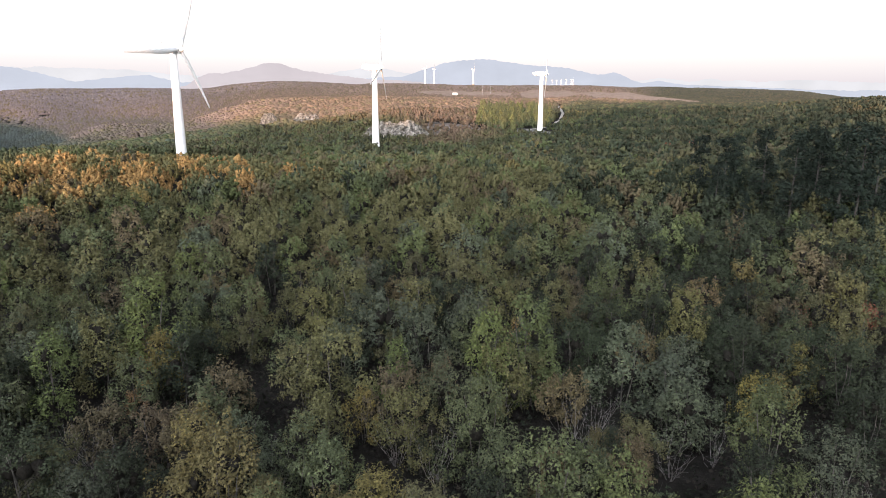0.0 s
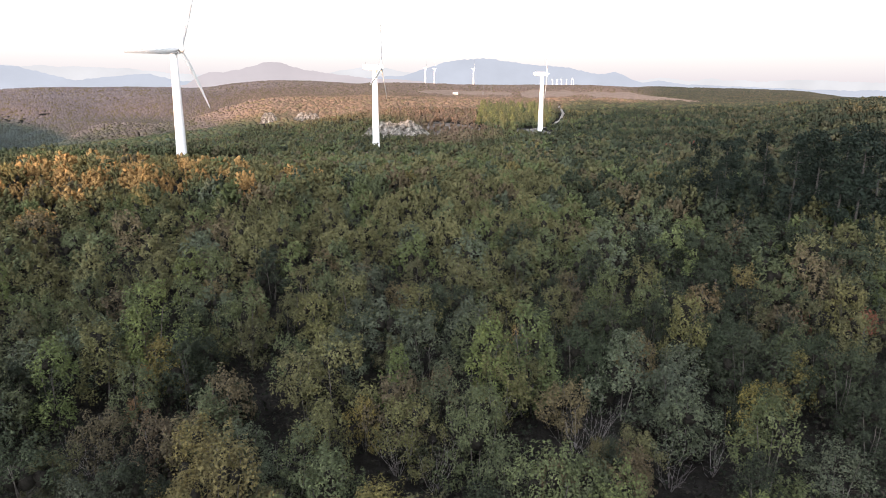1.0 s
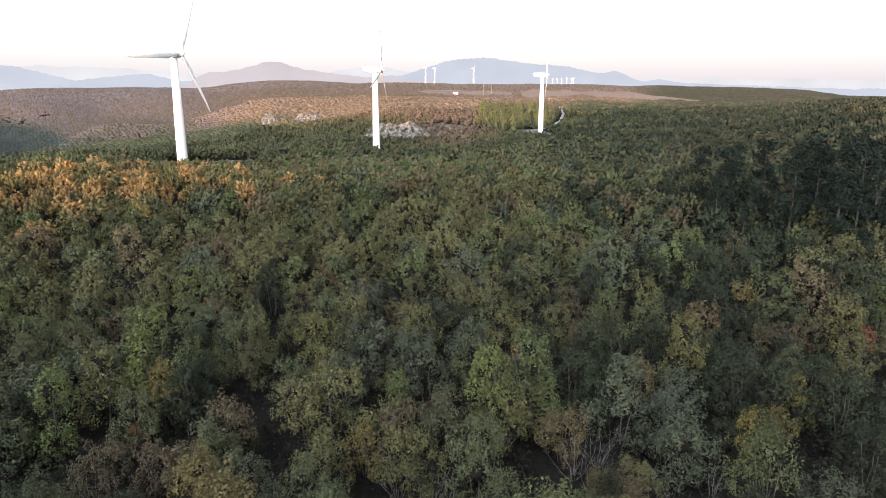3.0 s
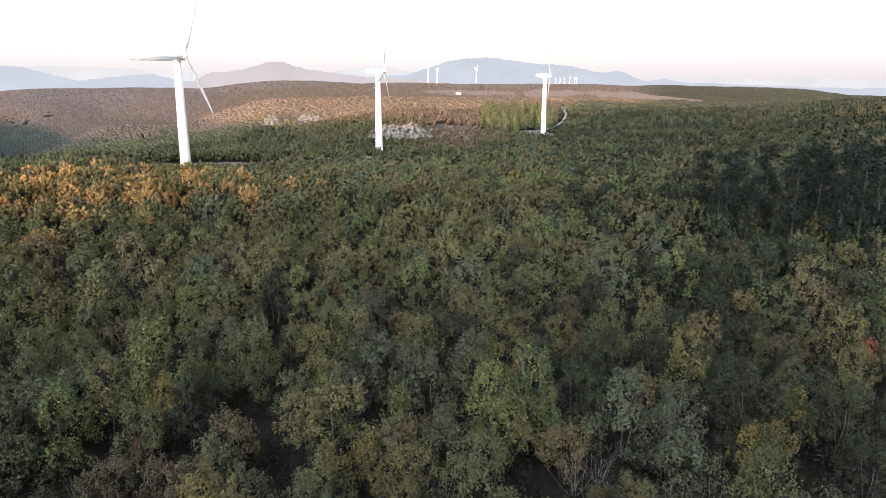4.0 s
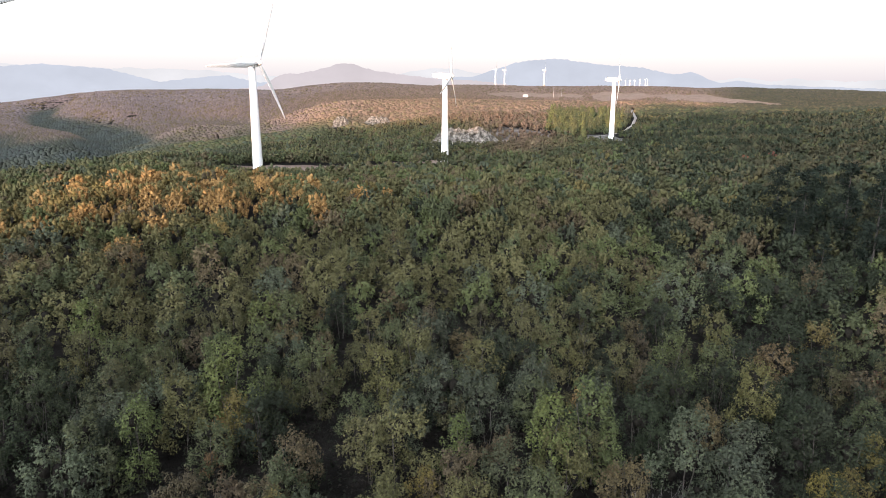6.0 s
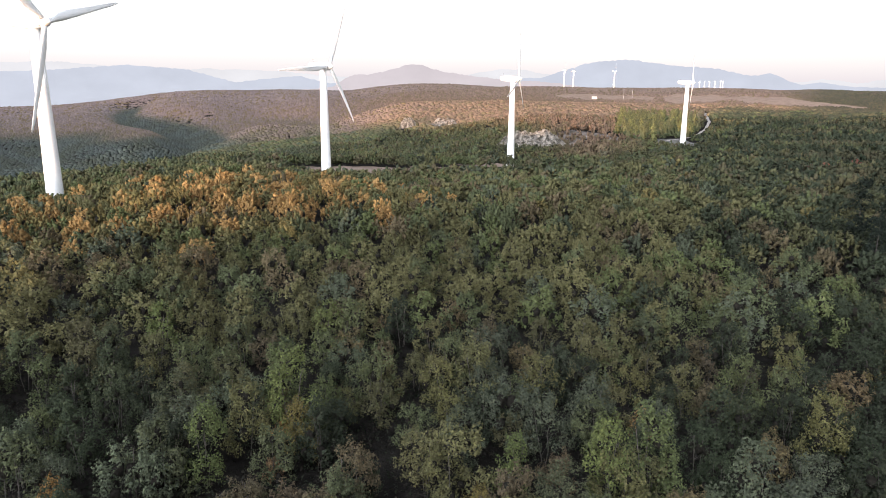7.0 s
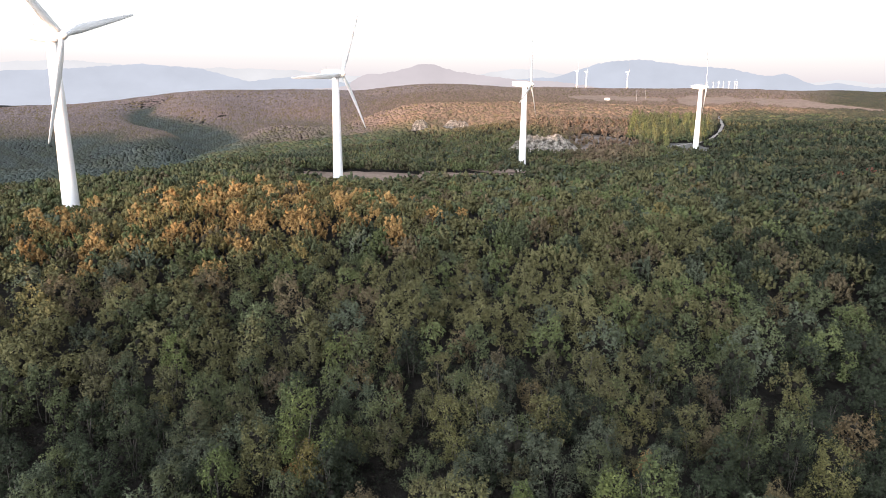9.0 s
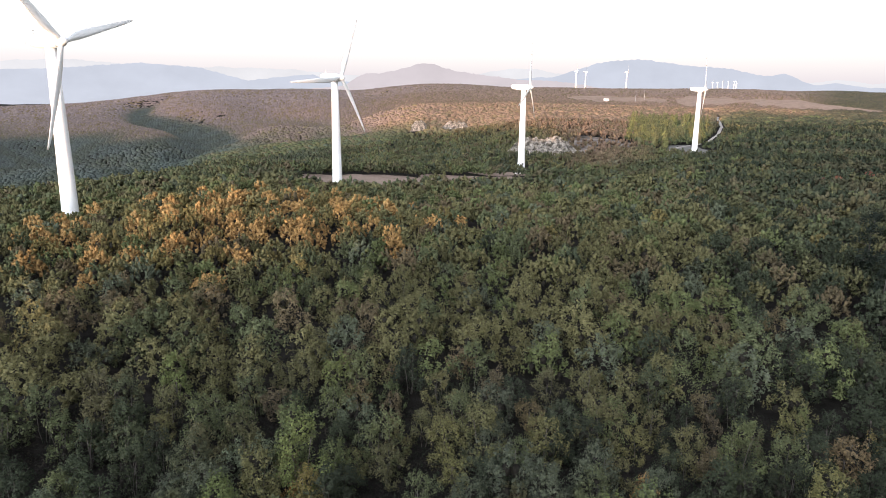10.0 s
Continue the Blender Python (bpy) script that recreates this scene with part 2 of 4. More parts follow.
# ---- masks of open land: centre, half sizes, turn ----
OPEN = [(-80, 249, 29, 30, 10), (-44, 265, 25, 28, -4), (-29, 325, 22, 17, -8), (58, 436, 21, 25, 0), (-108, 126, 6, 7, 38), (-28, 395, 24, 14, -10), (-157, 628, 11, 18, 0), (-124, 640, 17, 16, 0), (4, 455, 27, 40, 0), (-13, 428, 17, 28, 10)]
ROAD = [(5.7, 432), (6.2, 452), (7.0, 468), (8.0, 478), (8.8, 500), (9.2, 535), (9.55, 570), (9.75, 610), (9.6, 650), (9.35, 690), (9.5, 730)]
ROAD = [(r * math.sin(radians(a)), r * math.cos(radians(a))) for a, r in ROAD]


def band_half(az):
    """Half width of the bare plateau field, by bearing."""
    az = np.asarray(az, float)
    w = 46 + 16 * np.sin(az * 0.9 + 1) + 8 * np.sin(az * 2.7)
    return w * smooth(-2.6, -0.5, az) * (1 - 0.85 * np.exp(-(((az - 5.9) / 0.5) ** 2))) * (1 - smooth(16, 21.5, az))


def is_open(x, y):
    hit = np.zeros(np.shape(x), bool)
    for cx, cy, a, b, t in OPEN:
        c, s = math.cos(radians(t)), math.sin(radians(t))
        u, v = (x - cx) * c + (y - cy) * s, -(x - cx) * s + (y - cy) * c
        inside = (u / a) ** 2 + (v / b) ** 2 < 1 + 0.3 * waves(x, y, 12, 4)
        hit |= inside & (waves(x, y, 9, 44) > (-0.25 if cy > 425 and cy < 470 and cx < 20 else -9))
    for (ax, ay), (bx, by) in [p for k, p in enumerate(zip(ROAD, ROAD[1:])) if k < 3]:
        t = np.clip(((x - ax) * (bx - ax) + (y - ay) * (by - ay)) / ((bx - ax) ** 2 + (by - ay) ** 2), 0, 1)
        hit |= np.hypot(x - ax - t * (bx - ax), y - ay - t * (by - ay)) < 5.0
    for (ax, ay), (bx, by) in list(zip(ROAD, ROAD[1:]))[3:]:
        for d in (0, 7, 14, 20):
            px, py = x * (1 + d / 520), y * (1 + d / 520)
            t = np.clip(((px - ax) * (bx - ax) + (py - ay) * (by - ay)) / ((bx - ax) ** 2 + (by - ay) ** 2), 0, 1)
            hit |= np.hypot(px - ax - t * (bx - ax), py - ay - t * (by - ay)) < 2.8
    r, az = np.hypot(x, y), np.degrees(np.arctan2(x, y))
    hit |= np.abs(r - 1150) < band_half(az) + 8 * waves(x, y, 40, 6)
    return hit


# ---- trees ----
def leaves(rng, centres, radii, mid, per, size, flat=0.2, loose=0.38, wide=0.34):
    """Rhombic leaves scattered over leaf clumps: an (n, 4, 3) array."""
    n = len(centres)
    c = np.repeat(centres, per, 0)
    rad = np.repeat(radii, per)[:, None]
    d = rng.normal(size=(n * per, 3))
    d[:, 2] = np.abs(d[:, 2]) * np.where(rng.uniform(size=n * per) < 0.8, 1, -0.5)
    d /= np.linalg.norm(d, axis=1)[:, None]
    p = c + d * rad * rng.uniform(0.6, 1.0, (n * per, 1)) * np.array([1, 1, 1.5])
    outward = p - mid
    outward /= np.linalg.norm(outward, axis=1)[:, None] + 1e-6
    nrm = outward * 0.5 + d * 0.9 + rng.normal(size=p.shape) * loose + np.array([0, 0, flat])
    nrm /= np.linalg.norm(nrm, axis=1)[:, None]
    a = np.cross(nrm, rng.normal(size=p.shape))
    a /= np.linalg.norm(a, axis=1)[:, None]
    b = np.cross(nrm, a)
    s = (size * rng.uniform(0.6, 1.25, len(p)))[:, None]
    fold = nrm * s * 0.12
    return np.stack([p - a * s * 0.5, p - b * s * wide + fold, p + a * s * 0.55, p + b * s * wide + fold], 1)


def clumps(rng, n, radius, bottom, top, size, lean=0.0):
    """Clump centres over an uneven dome."""
    u = 1 - 1.15 * rng.uniform(0, 1, n) ** 1.25
    t = rng.uniform(0, 2 * math.pi, n)
    bulge = 1 + 0.22 * np.sin(2 * t + rng.uniform(0, 6)) + 0.15 * np.sin(3 * t + rng.uniform(0, 6))
    k = np.sqrt(np.clip(1 - u * u, 0, 1)) * radius * bulge * rng.uniform(0.8, 1.02, n)
    z = bottom + (top - bottom) * (0.3 + 0.7 * u) * rng.uniform(0.8, 1.1, n)
    return np.stack([k * np.cos(t) + lean * z, k * np.sin(t), z], 1), size * rng.uniform(0.7, 1.35, n)


def dome(seed, radius, bottom, top, seg, rows, lumps=0.2):
    """The solid inner mass of a crown: an uneven dome, as vertices and triangles."""
    rng = np.random.RandomState(seed + 5000)
    mid = bottom + 0.4 * (top - bottom)
    offs = [rng.uniform(0, 6.28) for _ in range(4)]
    vs, fs = [(0.0, 0.0, top * rng.uniform(0.93, 1.03))], []
    for i in range(rows):
        p = math.radians(118) * (i + 1) / rows
        for k in range(seg):
            t = 2 * math.pi * (k + 0.5 * (i % 2)) / seg
            f = 1 + 0.16 * math.sin(2 * t + offs[0]) + 0.1 * math.sin(3 * t + offs[1]) + lumps * rng.uniform(-1, 1)
            h = mid + (top - mid) * math.cos(p) * (1 + lumps * rng.uniform(-0.9, 0.9)) if p < 1.57 else mid + (mid - bottom) * math.cos(p) * 2
            vs.append((radius * math.sin(p) * f * math.cos(t), radius * math.sin(p) * f * math.sin(t), h))
    for k in range(seg):
        fs.append((0, 1 + k, 1 + (k + 1) % seg))
    for i in range(rows - 1):
        a, b = 1 + i * seg, 1 + (i + 1) * seg
        for k in range(seg):
            k1 = (k + 1) % seg
            if i % 2 == 0:
                fs += [(a + k, b + k, a + k1), (a + k1, b + k, b + k1)]
            else:
                fs += [(a + k, b + k, b + k1), (a + k, b + k1, a + k1)]
    return np.array(vs), np.array(fs)


def buds(rng, centres, radii, mid, seg, full, tall):
    """Upright leafy tufts, one solid spindle for each clump: vertices and triangles."""
    n = len(centres)
    axis = centres - mid
    axis /= np.linalg.norm(axis, axis=1)[:, None] + 1e-6
    axis = axis * 0.7 + np.array([0, 0, 0.75]) + rng.normal(size=(n, 3)) * 0.18
    axis /= np.linalg.norm(axis, axis=1)[:, None]
    u = np.cross(axis, rng.normal(size=(n, 3)))
    u /= np.linalg.norm(u, axis=1)[:, None]
    v = np.cross(axis, u)
    levels = ((-1.0, 0.7), (0.1, 1.0)) if full else ((-0.6, 1.05),)
    pts = [(centres + axis * (radii * tall * rng.uniform(0.8, 1.2, n))[:, None])[:, None, :]]
    for h, w in levels:
        t = 2 * math.pi * np.arange(seg)[None, :] / seg + rng.uniform(0, 6.28, (n, 1))
        rad = radii[:, None] * w * rng.uniform(0.55, 1.4, (n, seg))
        pts.append((centres + axis * (radii * h)[:, None])[:, None, :] + u[:, None, :] * (rad * np.cos(t))[..., None] + v[:, None, :] * (rad * np.sin(t))[..., None] + axis[:, None, :] * (radii[:, None] * rng.uniform(-0.25, 0.25, (n, seg)))[..., None])
    # order of rings: tip, low, high
    vs = np.concatenate(pts, 1)
    k = np.arange(seg)
    k1 = (k + 1) % seg
    near = 1 + seg if full else 1
    fs = [np.stack([np.zeros(seg, int), near + k, near + k1], 1)]
    if full:
        fs += [np.stack([near + k, 1 + k, 1 + k1], 1), np.stack([near + k, 1 + k1, near + k1], 1)]
    fs = np.concatenate(fs)
    per = vs.shape[1]
    return vs.reshape(-1, 3), (fs[None] + per * np.arange(n)[:, None, None]).reshape(-1, 3)


def blob(rng, centre, radius, seg, rows, squash=1.15):
    """A lumpy closed mass inside a crown, standing in for its shaded depth: vertices and triangles."""
    vs = [(0.0, 0.0, radius * squash * rng.uniform(0.9, 1.1))]
    for i in range(rows):
        p = math.radians(150) * (i + 1) / rows
        for k in range(seg):
            t = 2 * math.pi * (k + 0.5 * (i % 2)) / seg
            f = radius * rng.uniform(0.8, 1.2)
            vs.append((f * math.sin(p) * math.cos(t), f * math.sin(p) * math.sin(t), f * squash * math.cos(p)))
    fs = [(0, 1 + k, 1 + (k + 1) % seg) for k in range(seg)]
    for i in range(rows - 1):
        a, b = 1 + i * seg, 1 + (i + 1) * seg
        for k in range(seg):
            k1 = (k + 1) % seg
            fs += [(a + k, b + k, a + k1), (a + k1, b + k, b + k1)] if i % 2 == 0 else [(a + k, b + k, b + k1), (a + k, b + k1, a + k1)]
    return np.array(vs) + centre, np.array(fs)


def shoot_crown(seed, radius, bottom, top, lobes, shoots, per, leaf, length=0.9, thick=0.3, seg=6, rows=3, inner=0.74, up=0.6):
    """A crown in four steps: lobes over a dome, rising shoots over each lobe, leaves round each shoot, and near-black
    masses inside for the shade of the gaps.
    Gives vertices, triangles and the number of vertices that are leaves."""
    rng = np.random.RandomState(seed)
    n = lobes
    t = 2.4 * np.arange(n) + rng.uniform(-0.5, 0.5, n) + rng.uniform(0, 6.28)
    rho = np.sqrt(np.arange(n) / n) * radius * 0.8 * rng.uniform(0.8, 1.15, n)
    size = radius * rng.uniform(0.36, 0.56, n)
    high = bottom + (top - bottom) * (1 - 0.7 * (rho / radius) ** 2) * rng.uniform(0.82, 1.05, n)
    low = np.arange(n) % 5 > 2
    high = np.where(low, bottom + (high - bottom) * 0.55, high)
    mid = np.stack([rho * np.cos(t), rho * np.sin(t), np.maximum(high - size * 1.2, bottom + size * 0.6)], 1)
    which = np.arange(shoots) % n
    d = rng.normal(size=(shoots, 3))
    d[:, 2] = np.abs(d[:, 2]) * np.where(rng.uniform(size=shoots) < 0.78, 1, -0.8)
    away = np.stack([mid[which, 0], mid[which, 1], 0 * which], 1) / radius
    d = d / np.linalg.norm(d, axis=1)[:, None] + 0.55 * away
    d /= np.linalg.norm(d, axis=1)[:, None]
    tip = mid[which] + d * (size[which] * rng.uniform(0.84, 1.36, shoots))[:, None] * np.array([1, 1, 1.2])
    axis = d * 0.7 + np.array([0, 0, up]) + rng.normal(size=d.shape) * 0.2
    axis /= np.linalg.norm(axis, axis=1)[:, None]
    ln, th = length * rng.uniform(0.7, 1.25, shoots), thick * rng.uniform(0.75, 1.25, shoots)
    ax = np.repeat(axis, per, 0)
    s = rng.uniform(0, 1, shoots * per) ** 0.8
    around = np.cross(ax, rng.normal(size=ax.shape))
    around /= np.linalg.norm(around, axis=1)[:, None]
    w = np.repeat(th, per) * (0.1 + np.sqrt(s)) * rng.uniform(0.8, 1.12, len(s))
    p = np.repeat(tip, per, 0) - ax * (np.repeat(ln, per) * s)[:, None] + around * w[:, None]
    face = around * (0.35 + 0.5 * s)[:, None] + ax * (0.85 - 0.45 * s)[:, None] + rng.normal(size=ax.shape) * 0.24
    face /= np.linalg.norm(face, axis=1)[:, None]
    way = around * 0.5 - ax * 0.2 + rng.normal(size=ax.shape) * 0.6
    way = way - face * (way * face).sum(1)[:, None] + face * 0.15
    way /= np.linalg.norm(way, axis=1)[:, None]
    side = np.cross(face, way)
    side /= np.linalg.norm(side, axis=1)[:, None] + 1e-6
    big = (leaf * rng.uniform(0.6, 1.3, len(p)))[:, None]
    vs = np.stack([p - side * big * 0.4 - way * big * 0.3, p + side * big * 0.4 - way * big * 0.3, p + way * big * 0.7], 1).reshape(-1, 3)
    blocks = [(vs, np.arange(len(vs)).reshape(-1, 3))]
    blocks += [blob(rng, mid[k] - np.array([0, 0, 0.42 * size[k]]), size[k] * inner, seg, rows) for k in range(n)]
    return (*joined(blocks), len(vs))


def tuft_crown(seed, radius, bottom, top, lobes, tufts, tuft, sides, per=0, leaf=0.3, inner=0.62):
    """A crown from farther off: lobes over a dome, each of rounded leafy tufts, with loose leaves about them."""
    rng = np.random.RandomState(seed)
    n = lobes
    t = 2.4 * np.arange(n) + rng.uniform(-0.5, 0.5, n) + rng.uniform(0, 6.28)
    rho = np.sqrt(np.arange(n) / n) * radius * 0.74 * rng.uniform(0.85, 1.12, n)
    size = radius * rng.uniform(0.40, 0.54, n)
    high = bottom + (top - bottom) * (1 - 0.85 * (rho / radius) ** 2) * rng.uniform(0.9, 1.03, n)
    mid = np.stack([rho * np.cos(t), rho * np.sin(t), np.maximum(high - size * 1.2, bottom + size * 0.5)], 1)
    which = np.arange(tufts) % n
    step = (np.arange(tufts) // n + rng.uniform(0.1, 0.9, tufts)) / max(1, math.ceil(tufts / n))
    z = 1 - 1.35 * step
    a = 2.4 * np.arange(tufts) + rng.uniform(-0.6, 0.6, tufts)
    flat = np.sqrt(np.clip(1 - z * z, 0, 1))
    d = np.stack([flat * np.cos(a), flat * np.sin(a), z], 1)
    c = mid[which] + d * (size[which] * rng.uniform(0.72, 1.12, tufts))[:, None] * np.array([1, 1, 1.2])
    r = tuft * rng.uniform(0.7, 1.3, tufts)
    axis = d * 0.6 + np.array([0, 0, 0.65]) + rng.normal(size=d.shape) * 0.2
    axis /= np.linalg.norm(axis, axis=1)[:, None]
    u = np.cross(axis, rng.normal(size=d.shape))
    u /= np.linalg.norm(u, axis=1)[:, None]
    v = np.cross(axis, u)
    pts = [(c + axis * (r * rng.uniform(0.9, 1.3, tufts))[:, None])[:, None, :]]
    for h, w in ((0.35, 0.85), (-0.9, 0.7)):
        b = 2 * math.pi * np.arange(sides)[None, :] / sides + rng.uniform(0, 6.28, (tufts, 1))
        rad = r[:, None] * w * rng.uniform(0.6, 1.35, (tufts, sides))
        up = axis[:, None, :] * (r[:, None] * (h + rng.uniform(-0.3, 0.3, (tufts, sides))))[..., None]
        pts.append(c[:, None, :] + up + u[:, None, :] * (rad * np.cos(b))[..., None] + v[:, None, :] * (rad * np.sin(b))[..., None])
    vs = np.concatenate(pts, 1)
    k, k1 = np.arange(sides), (np.arange(sides) + 1) % sides
    fs = np.concatenate([np.stack([0 * k, 1 + k, 1 + k1], 1), np.stack([1 + k, 1 + sides + k, 1 + sides + k1], 1), np.stack([1 + k, 1 + sides + k1, 1 + k1], 1)])
    blocks = [(vs.reshape(-1, 3), (fs[None] + vs.shape[1] * np.arange(tufts)[:, None, None]).reshape(-1, 3))]
    if per:
        q = leaves(rng, c, r * 1.15, np.array([0, 0, bottom]), per, leaf, 0.25, 0.22, 0.42)[:, :3]
        blocks.append((q.reshape(-1, 3), np.arange(3 * len(q)).reshape(-1, 3)))
    leafy = sum(len(b[0]) for b in blocks)
    if inner:
        blocks += [blob(rng, mid[i] - np.array([0, 0, 0.42 * size[i]]), size[i] * inner, 4, 2) for i in range(n)]
    return (*joined(blocks), leafy)


def joined(blocks):
    vs, fs = np.zeros((0, 3)), np.zeros((0, 3), int)
    for bv, bf in blocks:
        fs = np.concatenate([fs, bf + len(vs)])
        vs = np.concatenate([vs, bv])
    return vs, fs


def far_crown(seed, radius, bottom, top, n, clump, seg=3, full=False, core=(9, 4, 0.7), tall=1.4, per=0, leaf=0.3):
    """A crown seen from afar: its mass, with leafy tufts over it."""
    rng = np.random.RandomState(seed)
    mid = np.array([0, 0, bottom + 0.2 * (top - bottom)])
    blocks = []
    if core:
        blocks.append(dome(seed, radius * core[2], bottom, bottom + (top - bottom) * (0.3 + 0.6 * core[2]), core[0], core[1], 0.3))
    if n:
        c, r = clumps(rng, n, radius, bottom, top, clump)
        blocks.append(buds(rng, c, r, mid, seg, full, tall))
        if per:
            q = leaves(rng, c, r * 1.15, mid, per, leaf)
            k = 4 * np.arange(len(q))[:, None]
            blocks.append((q.reshape(-1, 3), np.concatenate([k + [0, 1, 2], k + [0, 2, 3]])))
    return joined(blocks)


def tris_mesh(name, vs, fs, mat, tints=None, leafy=None):
    """A smooth triangle mesh; tints: a colour per vertex; leafy: how many vertices are leaves, the rest being dark
    shade masses.
    """
    me = bpy.data.meshes.new(name)
    me.vertices.add(len(vs))
    me.vertices.foreach_set("co", np.ascontiguousarray(vs, np.float32).reshape(-1))
    me.loops.add(len(fs) * 3)
    me.loops.foreach_set("vertex_index", np.ascontiguousarray(fs, np.int32).reshape(-1))
    me.polygons.add(len(fs))
    me.polygons.foreach_set("loop_start", np.arange(0, len(fs) * 3, 3, dtype=np.int32))
    me.polygons.foreach_set("use_smooth", np.ones(len(fs), bool))
    if tints is not None:
        at = me.attributes.new("tint", "FLOAT_COLOR", "POINT")
        at.data.foreach_set("color", np.concatenate([tints, np.ones((len(vs), 1))], 1).astype(np.float32).reshape(-1))
    me.materials.append(mat)
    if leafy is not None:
        me.materials.append(GAP_SHADE)
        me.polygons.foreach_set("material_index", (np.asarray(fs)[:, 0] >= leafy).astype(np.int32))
    me.update(calc_edges=True)
    return me


def quads_mesh(name, q, mat, tints=None):
    """A mesh of loose leaves; tints: a colour per leaf."""
    k = 4 * np.arange(len(q))[:, None]
    return tris_mesh(name, q.reshape(-1, 3), np.concatenate([k + [0, 1, 2], k + [0, 2, 3]]), mat, None if tints is None else np.repeat(tints, 4, 0))


def limb(bm, a, b, ra, rb, sides=6):
    a, b = Vector(a), Vector(b)
    d = (b - a).normalized()
    u = d.orthogonal().normalized()
    v = d.cross(u)
    low = [bm.verts.new(a + (u * math.cos(2 * math.pi * k / sides) + v * math.sin(2 * math.pi * k / sides)) * ra) for k in range(sides)]
    high = [bm.verts.new(b + (u * math.cos(2 * math.pi * k / sides) + v * math.sin(2 * math.pi * k / sides)) * rb) for k in range(sides)]
    for k in range(sides):
        bm.faces.new((low[k], low[(k + 1) % sides], high[(k + 1) % sides], high[k]))
    bm.faces.new(high)


def trunk_mesh(seed, top, spread, mat=None):
    rng = random.Random(seed)
    bm = bmesh.new()
    stems = rng.choice((1, 2, 3))
    for s in range(stems):
        ang = rng.uniform(0, 6.28)
        p, r = Vector((0.12 * s * math.cos(ang), 0.12 * s * math.sin(ang), -0.4)), 0.045
        for k in range(3):
            q = p + Vector((rng.uniform(-0.2, 0.2) + 0.1 * math.cos(ang), rng.uniform(-0.2, 0.2) + 0.1 * math.sin(ang), (top * 0.85 + 0.4) / 3))
            limb(bm, p, q, r, r * 0.72, 5)
            for _ in range(3 if k else 1):
                t = rng.uniform(0, 6.28)
                m = p.lerp(q, rng.uniform(0.4, 1))
                e = m + Vector((math.cos(t), math.sin(t), rng.uniform(0.5, 1.1))) * spread * rng.uniform(0.4, 0.7)
                limb(bm, m, e, r * 0.28, r * 0.08, 4)
            p, r = q, r * 0.72
    me = bpy.data.meshes.new("trunk")
    bm.to_mesh(me)
    bm.free()
    me.materials.append(mat or BARK)
    return me


LABELS = {
    "oak": ("oak_tree", "low scrub oak with dense dull green leaves", "tree"),
    "grey": ("oak_tree", "low downy oak with grey-green leaves", "tree"),
    "olive": ("oak_tree", "low scrub oak turning olive yellow", "tree"),
    "russet": ("oak_tree", "low scrub oak with browning russet leaves", "tree"),
    "dark": ("oak_tree", "low scrub oak with darkened leaves", "tree"),
    "lime": ("maple_tree", "young field maple with bright yellow-green leaves", "tree"),
    "gold": ("maple_tree", "young field maple turning golden yellow", "tree"),
    "orange": ("smoke_tree", "low bush with orange autumn leaves", "tree"),
    "red": ("smoke_tree", "small bush with dark red autumn leaves", "tree"),
}
SHAPES = {  # crown radius, lowest leaf, top, lobes, shoot length, shoot width, how upright
    "oak": (1.75, 0.1, 4.9, 9, 0.8, 0.29, 0.75), "grey": (1.8, 0.1, 4.7, 9, 0.75, 0.30, 0.65), "olive": (1.6, 0.1, 5.1, 8, 0.9, 0.27, 0.9),
    "russet": (1.5, 0.1, 4.3, 8, 0.8, 0.26, 0.8), "dark": (1.75, 0.1, 4.7, 9, 0.8, 0.29, 0.75), "lime": (1.45, 0.2, 5.7, 8, 1.1, 0.28, 1.2), "gold": (1.6, 0.2, 5.4, 8, 1.0, 0.29, 1.1),
    "orange": (1.5, 0.1, 4.2, 8, 0.9, 0.28, 1.0), "red": (1.25, 0.1, 3.2, 7, 0.8, 0.26, 0.8),
}
TEMPLATES = {}


def tree_meshes(kind, v, fine):
    if (kind, v, fine) not in TEMPLATES:
        R, lo, hi, n, ln, th, up = SHAPES[kind]
        seed = 100 + 10 * list(SHAPES).index(kind) + v
        vs, fs, leafy = shoot_crown(seed, R, lo, hi, n, *((92, 22, 0.165), (112, 30, 0.13), (120, 44, 0.10))[fine], ln * 0.85, th * 0.82, 5, 3, 0.32, up)
        TEMPLATES[kind, v, fine] = (trunk_mesh(seed, hi * 0.9, R * 0.8), tris_mesh("crown", vs, fs, LEAF[kind], None, leafy))
    return TEMPLATES[kind, v, fine]


def plant(kind, x, y, scale, v, turn, group="trees of the scrub wood"):
    name, label, cat = LABELS[kind]
    t = thing(name, (x, y, float(land(x, y)) - 0.05), label, cat, group, turn)
    t.scale = (scale, scale, scale * (0.92 + 0.16 * ((v * 37 % 10) / 10)))
    tr, cr = tree_meshes(kind, v, (math.hypot(x, y) < 46) + (math.hypot(x, y) < 29))
    new("trunk", tr).parent = t
    new("crown", cr).parent = t
    return t


KINDS = ("oak", "grey", "olive", "russet", "dark", "lime", "gold")


